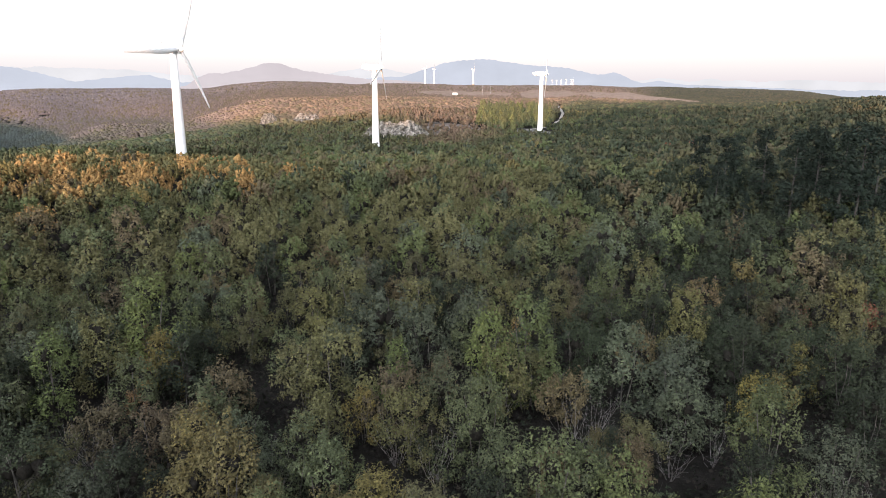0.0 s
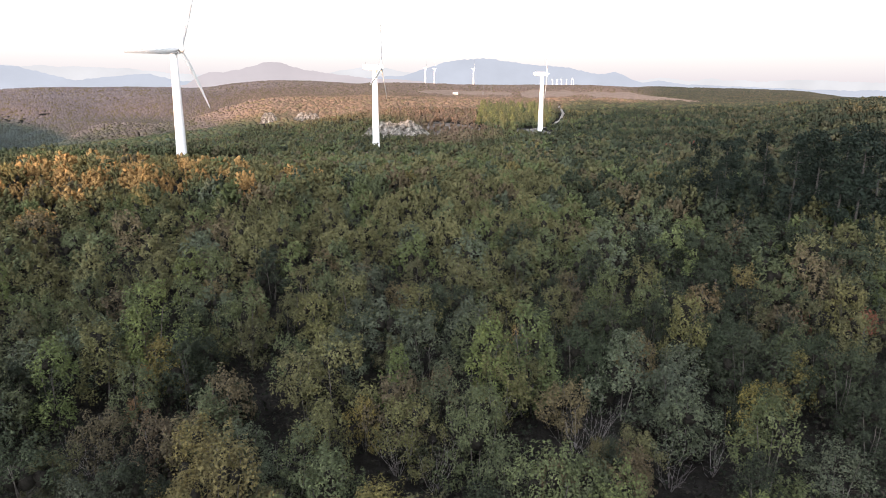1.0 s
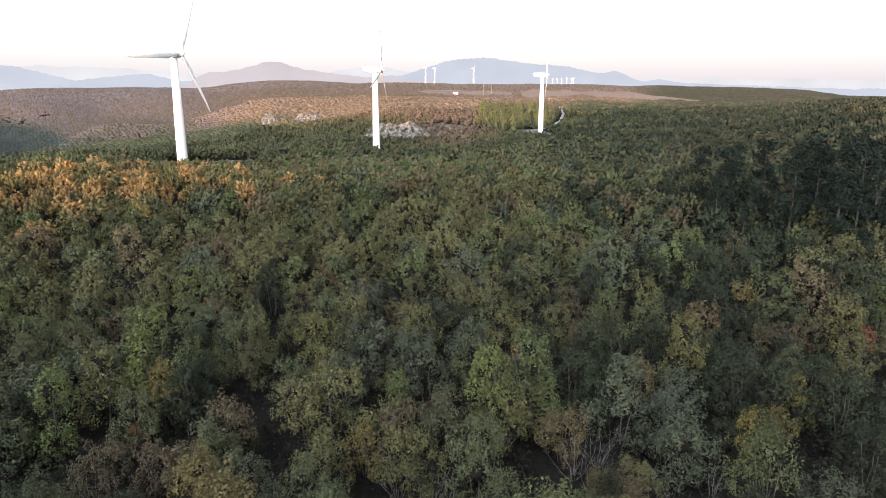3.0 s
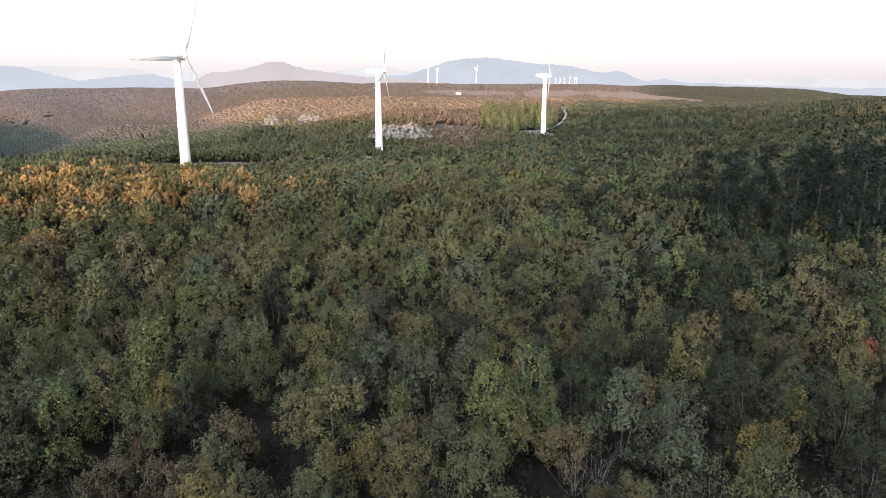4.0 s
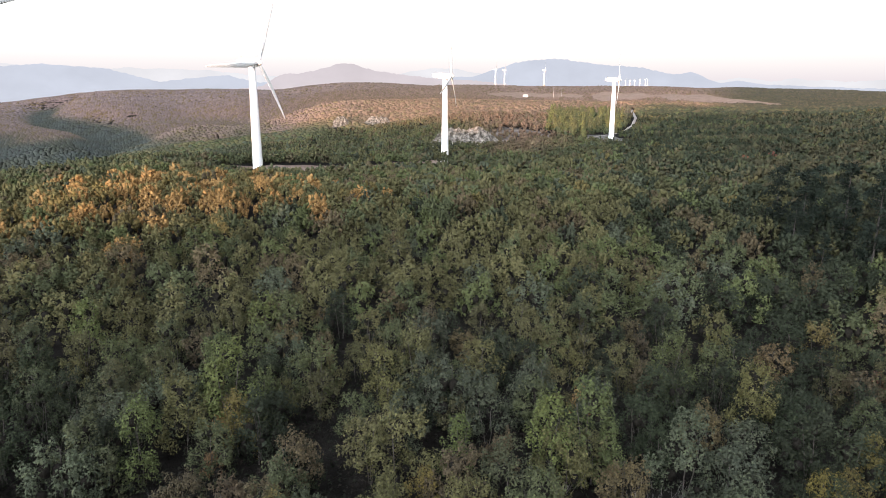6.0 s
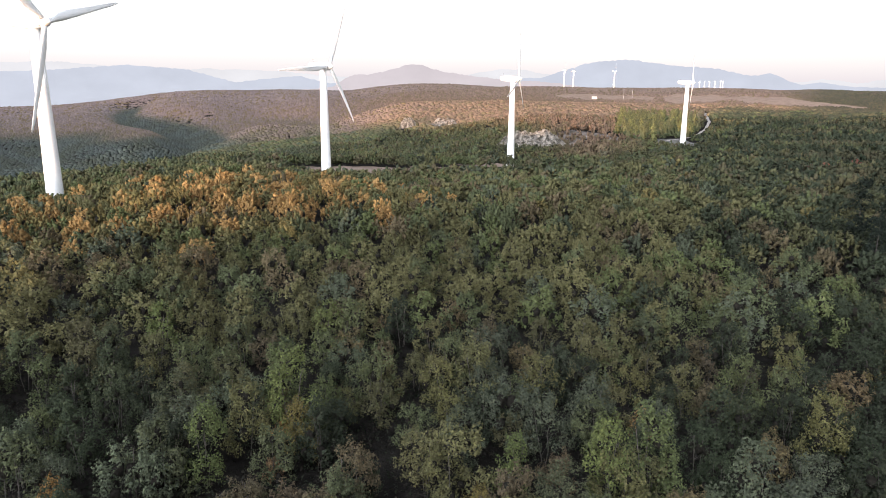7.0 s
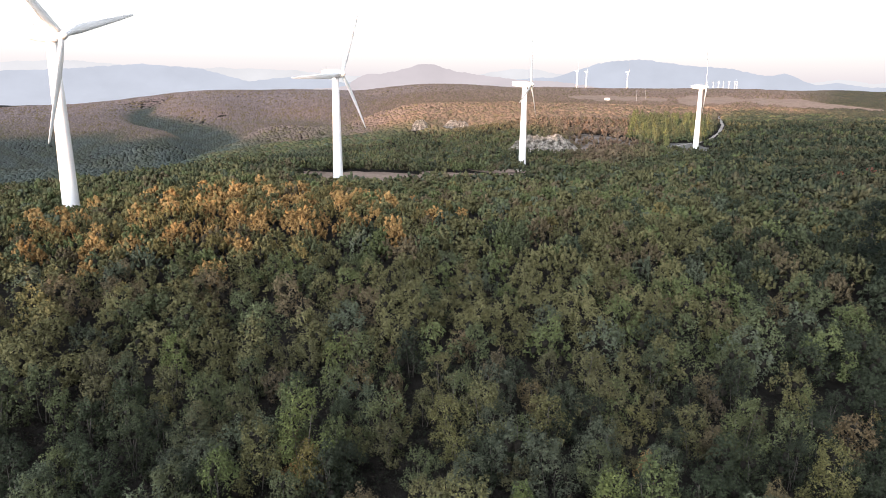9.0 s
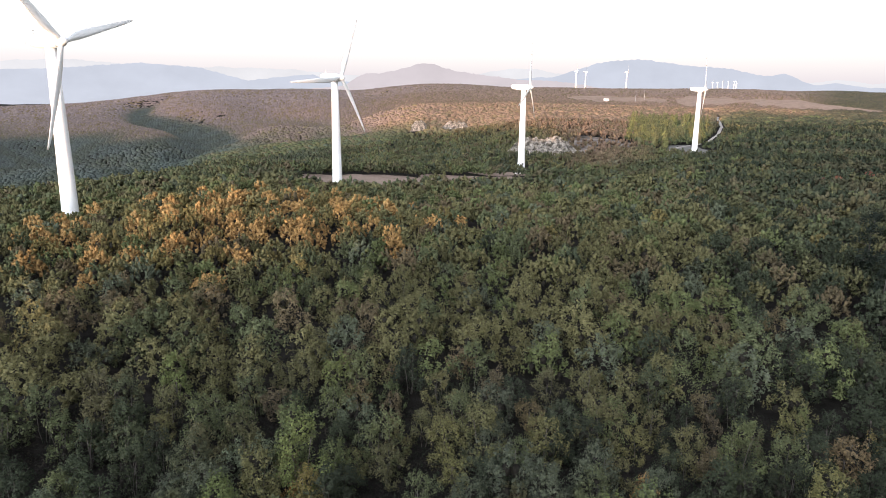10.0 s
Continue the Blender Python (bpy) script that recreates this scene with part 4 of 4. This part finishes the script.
def turbine(x, y, z, hub, spin, label, scale=1.0, door=True, bearing=AXIS):
    """Tower, nacelle and a stopped three-bladed rotor; local +x is the way the rotor faces."""
    global BLADE
    t = thing("wind_turbine", (x, y, z), label, "wind turbine", "wind farm", 90 - bearing)
    t.scale = (scale,) * 3
    bm = bmesh.new()
    loft(bm, [ring(2.1, -7), ring(2.05, 2), ring(1.85, hub * 0.3), ring(1.6, hub * 0.62), ring(1.3, hub - 1.6)])
    tower = part("tower", bm, WHITE, t)
    for s in (0.33, 0.66):
        bm = bmesh.new()
        rr0 = 2.07 - 0.74 * s
        loft(bm, [ring(rr0 + 0.03, hub * s - 0.06), ring(rr0 + 0.03, hub * s + 0.06)])
        part("flange", bm, WHITE, tower)
    bm = bmesh.new()
    loft(bm, [ring(3.4, -4), ring(3.4, 0.15)])
    part("foundation", bm, CONCRETE, t, "round concrete foundation")
    if door:
        bm = bmesh.new()
        bmesh.ops.create_cube(bm, size=1, matrix=Matrix.Translation((-0.55, -1.98, 1.7)) @ Matrix.Diagonal((0.9, 0.2, 2.1, 1)))
        part("door", bm, GREY_STEEL, tower, "grey steel door")
    bm = bmesh.new()
    secs = []
    for px, w, h0, h1 in ((2.5, 1.2, -1.2, 1.2), (2.2, 1.45, -1.5, 1.45), (0, 1.6, -1.7, 1.6), (-3.0, 1.6, -1.5, 1.6), (-6.0, 1.25, -0.9, 1.45), (-6.8, 0.9, -0.5, 1.2)):
        secs.append([(px, w * sx * e, hub + (h1 if sz > 0 else h0) * g) for sx, sz, e, g in ((-1, -1, 0.75, 1), (1, -1, 0.75, 1), (1, -1, 1, 0.7), (1, 1, 1, 0.7), (1, 1, 0.75, 1), (-1, 1, 0.75, 1), (-1, 1, 1, 0.7), (-1, -1, 1, 0.7))])
    loft(bm, secs)
    nac = part("nacelle", bm, WHITE, t)
    bm = bmesh.new()
    limb(bm, (-5.0, 0, hub + 1.4), (-5.0, 0, hub + 2.8), 0.05, 0.04, 5)
    limb(bm, (-5.0, -0.4, hub + 2.6), (-5.0, 0.4, hub + 2.6), 0.04, 0.04, 5)
    part("wind_vane", bm, GREY_STEEL, nac)
    rotor = new("rotor")
    rotor.parent = t
    rotor.matrix_basis = pose(3.5, 0, hub, 0, 0, 0) @ pose(0, 0, 0, spin, 0, 0)
    bm = bmesh.new()
    loft(bm, [[(px, q, r) for q, r, _ in ring(rad, 0, 20)] for px, rad in ((-1.0, 1.2), (-0.2, 1.35), (0.6, 1.15), (1.3, 0.7), (1.7, 0.15))])
    part("spinner", bm, WHITE, rotor)
    for k in range(3):
        if BLADE is None:
            b = part("blade", blade_bm(), WHITE, rotor)
            BLADE = b.data
        else:
            b = new("blade", BLADE)
            b.parent = rotor
        b.matrix_basis = pose(0, 0, 0, 120 * k, 0, 0)
    return t


turbine(-109.7, 127.6, -2.8, 45, -75, "tall white wind turbine beside orange autumn bushes", 0.84)
turbine(-85.7, 226.5, -8.8, 45, -26, "tall white wind turbine on a bare field", 0.84, bearing=112)
turbine(-31.4, 324.6, -11.7, 45, -10, "tall white wind turbine before a pale quarry", 0.84)
turbine(61.8, 443.4, -12.4, 45, -20, "tall white wind turbine on a grey gravel pad", 0.84)
for az, d, hub, spin in ((-1.43, 1850, 42, 10), (-0.7, 1950, 42, 40), (2.46, 1950, 42, 5)):
    x, y = d * math.sin(radians(az)), d * math.cos(radians(az))
    turbine(x, y, 25, hub, spin, "distant white wind turbine on the hill crest", 0.9, door=False)
for az, d, spin in ((8.8, 3500, 0), (9.15, 3500, 20), (9.5, 3300, 50), (9.9, 3000, 10), (10.3, 3000, 33), (10.45, 3050, 70)):
    x, y = d * math.sin(radians(az)), d * math.cos(radians(az))
    turbine(x, y, 20, 42, spin, "far white wind turbine on the plateau", 0.62, door=False)

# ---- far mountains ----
# the haze is a glowing colour over black, in place of lit slopes
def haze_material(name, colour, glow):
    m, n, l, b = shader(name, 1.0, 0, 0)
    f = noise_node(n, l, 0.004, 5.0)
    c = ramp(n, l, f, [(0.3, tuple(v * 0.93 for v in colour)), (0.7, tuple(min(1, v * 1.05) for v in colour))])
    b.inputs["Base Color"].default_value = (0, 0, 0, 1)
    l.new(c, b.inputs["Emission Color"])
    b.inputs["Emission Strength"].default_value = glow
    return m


def mountain(name, d, profile, mat, seed, label, rough=0.045):
    """A far range as a shallow backdrop ridge; its crest, by bearing and elevation in degrees, fits the camera's view.
    """
    az = np.arange(profile[0][0], profile[-1][0], 0.12)
    el = np.interp(az, [p[0] for p in profile], [p[1] for p in profile])
    el = np.convolve(np.pad(el, 4, "edge"), np.hanning(11)[1:-1] / np.hanning(11).sum(), "valid")
    el = el + rough * (waves(az * 100, az * 0, 160, seed) + 0.6 * waves(az * 100, az * 0, 47, seed + 1))
    verts, faces = [], []
    for a, e in zip(az, el):
        s, c = math.sin(radians(a)), math.cos(radians(a))
        top = 22 + d * math.tan(radians(e))
        verts += [((d - 500) * s, (d - 500) * c, -180), ((d - 150) * s, (d - 150) * c, -180 + (top + 180) * 0.6), (d * s, d * c, top), ((d + 120) * s, (d + 120) * c, -180)]
    for i in range(len(az) - 1):
        for k in range(3):
            faces.append((4 * i + k, 4 * i + 4 + k, 4 * i + 5 + k, 4 * i + 1 + k))
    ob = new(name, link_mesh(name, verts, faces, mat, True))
    return tagged(ob, label, "mountain", kind="structure")


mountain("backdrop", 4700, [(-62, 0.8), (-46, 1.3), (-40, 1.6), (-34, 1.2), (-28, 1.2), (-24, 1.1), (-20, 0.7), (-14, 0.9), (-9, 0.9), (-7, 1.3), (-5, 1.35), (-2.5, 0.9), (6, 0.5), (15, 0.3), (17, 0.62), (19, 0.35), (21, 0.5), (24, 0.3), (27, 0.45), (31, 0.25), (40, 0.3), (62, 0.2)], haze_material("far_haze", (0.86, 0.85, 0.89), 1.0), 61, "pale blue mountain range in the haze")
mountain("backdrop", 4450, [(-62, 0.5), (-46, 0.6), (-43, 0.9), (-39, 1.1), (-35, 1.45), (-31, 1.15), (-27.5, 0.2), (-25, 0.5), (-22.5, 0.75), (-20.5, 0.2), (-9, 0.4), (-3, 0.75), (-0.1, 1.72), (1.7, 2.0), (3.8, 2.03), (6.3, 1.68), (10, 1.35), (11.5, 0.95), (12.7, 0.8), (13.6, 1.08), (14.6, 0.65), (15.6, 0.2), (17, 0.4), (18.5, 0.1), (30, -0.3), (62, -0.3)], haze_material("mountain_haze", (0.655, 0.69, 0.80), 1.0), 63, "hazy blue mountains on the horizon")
mountain("backdrop", 4250, [(-25, -0.6), (-20, -0.1), (-18.7, 0.75), (-18, 0.9), (-17.2, 0.85), (-15.5, 1.25), (-14.2, 1.6), (-13.4, 1.67), (-12.6, 1.55), (-11.3, 1.2), (-9, 0.8), (-6, 0.5), (-2, 0.3), (2, -0.4)], haze_material("peak_haze", (0.73, 0.66, 0.70), 1.0), 67, "mountain peak in violet haze beyond the brown hills")

# ---- open ground, road, quarry, small buildings ----
def patch(name, cx, cy, a, b, turn, mat, label, lift=0.12, seed=1):
    """Bare ground laid on the land, with an uneven edge."""
    bm = bmesh.new()
    c, q = math.cos(radians(turn)), math.sin(radians(turn))
    rows = []
    for i in range(9):
        row = []
        for k in range(48):
            t = 2 * math.pi * k / 48
            f = (i / 8) * (1 + 0.16 * math.sin(3 * t + seed) + 0.1 * math.sin(5 * t + 2 * seed) + 0.05 * math.sin(11 * t))
            x, y = cx + f * (a * math.cos(t) * c - b * math.sin(t) * q), cy + f * (a * math.cos(t) * q + b * math.sin(t) * c)
            row.append((x, y))
        rows.append(row)
    zs = land(np.array([[p[0] for p in r] for r in rows]), np.array([[p[1] for p in r] for r in rows])) + lift
    vs = [[bm.verts.new((*p, float(z))) for p, z in zip(r, zr)] for r, zr in zip(rows, zs)]
    for r0, r1 in zip(vs[1:], vs[2:]):
        for k in range(48):
            bm.faces.new((r0[k], r0[(k + 1) % 48], r1[(k + 1) % 48], r1[k]))
    bm.faces.new(vs[1])
    bmesh.ops.delete(bm, geom=vs[0], context="VERTS")
    bmesh.ops.recalc_face_normals(bm, faces=bm.faces)
    return tagged(part(name, bm, mat), label, "ground", kind="structure")


for k, (cx, cy, a, b, t) in enumerate(OPEN[:5]):
    patch("field" if k < 3 else "gravel_pad", cx, cy, a * 1.2, b * 1.25, t, SOIL if k < 3 else PAD, "bare dry field between the trees" if k < 3 else "grey gravel pad round the tower", 0.25, k)


def strip(name, pts, half, mat, label, lift=0.2):
    """A track laid on the land."""
    bm = bmesh.new()
    fine = []
    for (ax, ay), (bx, by) in zip(pts, pts[1:]):
        fine += [(ax + (bx - ax) * k / 6, ay + (by - ay) * k / 6) for k in range(6)]
    rows = []
    for k in range(1, len(fine) - 1):
        dx, dy = fine[k + 1][0] - fine[k - 1][0], fine[k + 1][1] - fine[k - 1][1]
        d = math.hypot(dx, dy)
        w = half * (1 + 0.15 * math.sin(k * 1.7))
        row = []
        for f in (-1, 0, 1):
            x, y = fine[k][0] + f * w * dy / d, fine[k][1] - f * w * dx / d
            row.append(bm.verts.new((x, y, float(land(x, y)) + lift)))
        rows.append(row)
    for r0, r1 in zip(rows, rows[1:]):
        for k in (0, 1):
            bm.faces.new((r0[k], r0[k + 1], r1[k + 1], r1[k]))
    bmesh.ops.recalc_face_normals(bm, faces=bm.faces)
    return tagged(part(name, bm, mat), label, "road", kind="structure")


strip("road", ROAD[:4], 1.2, GRAVEL, "pale gravel track winding to the turbine", 0.5)
strip("road", ROAD[3:], 1.1, GRAVEL, "pale gravel track climbing the far slope", 0.6)
for k in (8, 9):
    patch("clearing", *OPEN[k], SCREE, "stony open scrub ground above the quarry", 0.25, k)
bm = bmesh.new()
rows = []
for a in np.arange(-2.4, 21.4, 0.25):
    w = float(band_half(a)) + 3
    rows.append([bm.verts.new((r * math.sin(radians(a)), r * math.cos(radians(a)), float(land(r * math.sin(radians(a)), r * math.cos(radians(a)))) + 0.3)) for r in np.linspace(1150 - w, 1150 + w, 9)])
for r0, r1 in zip(rows, rows[1:]):
    for k in range(8):
        bm.faces.new((r0[k], r0[k + 1], r1[k + 1], r1[k]))
bmesh.ops.recalc_face_normals(bm, faces=bm.faces)
tagged(part("field", bm, SOIL), "long bare reddish field on the plateau", "ground", kind="structure")


def outcrop(x, y, wide, high, facing, seed, label):
    """A broken limestone face with ledges and clefts."""
    bm = bmesh.new()
    nu, nv = 96, 34
    rows = []
    for j in range(nv):
        row = []
        for i in range(nu):
            u, v = i / (nu - 1) - 0.5, j / (nv - 1)
            p = Vector((u * wide * 0.16, v * high * 0.16, seed * 3.1))
            edge = max(0.0, 1 - (2 * abs(u)) ** 3)
            top = high * edge * (0.76 + 0.34 * noise.noise(Vector((u * wide * 0.07, seed, 0.3))) + 0.09 * noise.noise(Vector((u * wide * 0.5, seed, 1.3))))
            step = math.floor(v * 5 + 1.4 * noise.noise(p * 1.4)) / 5
            cleft = abs(noise.noise(Vector((u * wide * 0.33, v * high * 0.1, seed)))) ** 0.5
            out_by = 0.75 * high * (0.45 * v + 0.55 * step) + 2.2 * noise.noise(p * 2.3) + 1.5 * noise.noise(p * 6) + 0.4 * noise.noise(p * 15) - 1.6 * cleft
            row.append(bm.verts.new((u * wide, out_by, v * top - 1.0 + 0.45 * noise.noise(p * 5) + 0.2 * noise.noise(p * 13))))
        rows.append(row)
    for r0, r1 in zip(rows, rows[1:]):
        for i in range(nu - 1):
            bm.faces.new((r0[i], r0[i + 1], r1[i + 1], r1[i]))
    last = [bm.verts.new((v.co.x, v.co.y + 6, v.co.z - 4)) for v in rows[-1]]
    for i in range(nu - 1):
        bm.faces.new((rows[-1][i], rows[-1][i + 1], last[i + 1], last[i]))
    bmesh.ops.recalc_face_normals(bm, faces=bm.faces)
    ob = part("rock_outcrop", bm, ROCK)
    ob.matrix_basis = pose(x, y, float(land(x, y)), 0, 0, -facing)
    return tagged(ob, label, "rock")


def polar(az, r):
    return r * math.sin(radians(az)), r * math.cos(radians(az))


outcrop(*polar(-3.8, 398), 46, 12.5, -4, 1, "broken pale grey limestone face of an old quarry")
outcrop(*polar(-2.2, 392), 14, 5, 4, 2, "low ledge of pale limestone below the quarry")
outcrop(*polar(-14.0, 655), 17, 13.5, -14, 3, "small pale cliff on the brown hillside")
outcrop(*polar(-11.0, 655), 28, 11.5, -11, 4, "long pale cliff on the brown hillside")


def box(bm, cx, cy, cz, w, d, h):
    bmesh.ops.create_cube(bm, size=1, matrix=Matrix.Translation((cx, cy, cz)) @ Matrix.Diagonal((w, d, h, 1)))


def hut(az, r, w, d, h, turn, label):
    x, y = polar(az, r)
    t = thing("building", (x, y, float(land(x, y))), label, "building", turn=turn)
    bm = bmesh.new()
    box(bm, 0, 0, h / 2 - 0.5, w, d, h + 1)
    part("wall", bm, PLASTER, t)
    bm = bmesh.new()
    a = [bm.verts.new(v) for v in ((-w * 0.55, -d * 0.58, h), (w * 0.55, -d * 0.58, h), (w * 0.55, 0, h + d * 0.25), (-w * 0.55, 0, h + d * 0.25), (-w * 0.55, d * 0.58, h), (w * 0.55, d * 0.58, h))]
    for f in ((0, 1, 2, 3), (3, 2, 5, 4), (0, 3, 4), (1, 5, 2), (0, 4, 5, 1)):
        bm.faces.new([a[k] for k in f])
    part("roof", bm, CONCRETE, t)
    return t


hut(1.0, 1120, 7, 4.5, 2.8, 10, "low white service building on the bare field")
hut(-42.6, 600, 16, 9, 5, 30, "pale farm building in the valley")
hut(-33.6, 640, 14, 7, 4, -20, "pale farm building in the valley")
hut(-27.2, 560, 20, 6, 3, 5, "pale farm building in the valley")


def mast(az, r, h):
    x, y = polar(az, r)
    t = thing("mast", (x, y, float(land(x, y))), "thin measuring mast on the bare field", "mast")
    bm = bmesh.new()
    limb(bm, (0, 0, -1), (0, 0, h), 0.22, 0.15, 6)
    part("pole", bm, GREY_STEEL, t)
    bm = bmesh.new()
    limb(bm, (-1.5, 0, h * 0.9), (1.5, 0, h * 0.9), 0.1, 0.1, 5)
    part("crossarm", bm, GREY_STEEL, t)


mast(3.25, 1120, 17)
mast(3.9, 1130, 16)
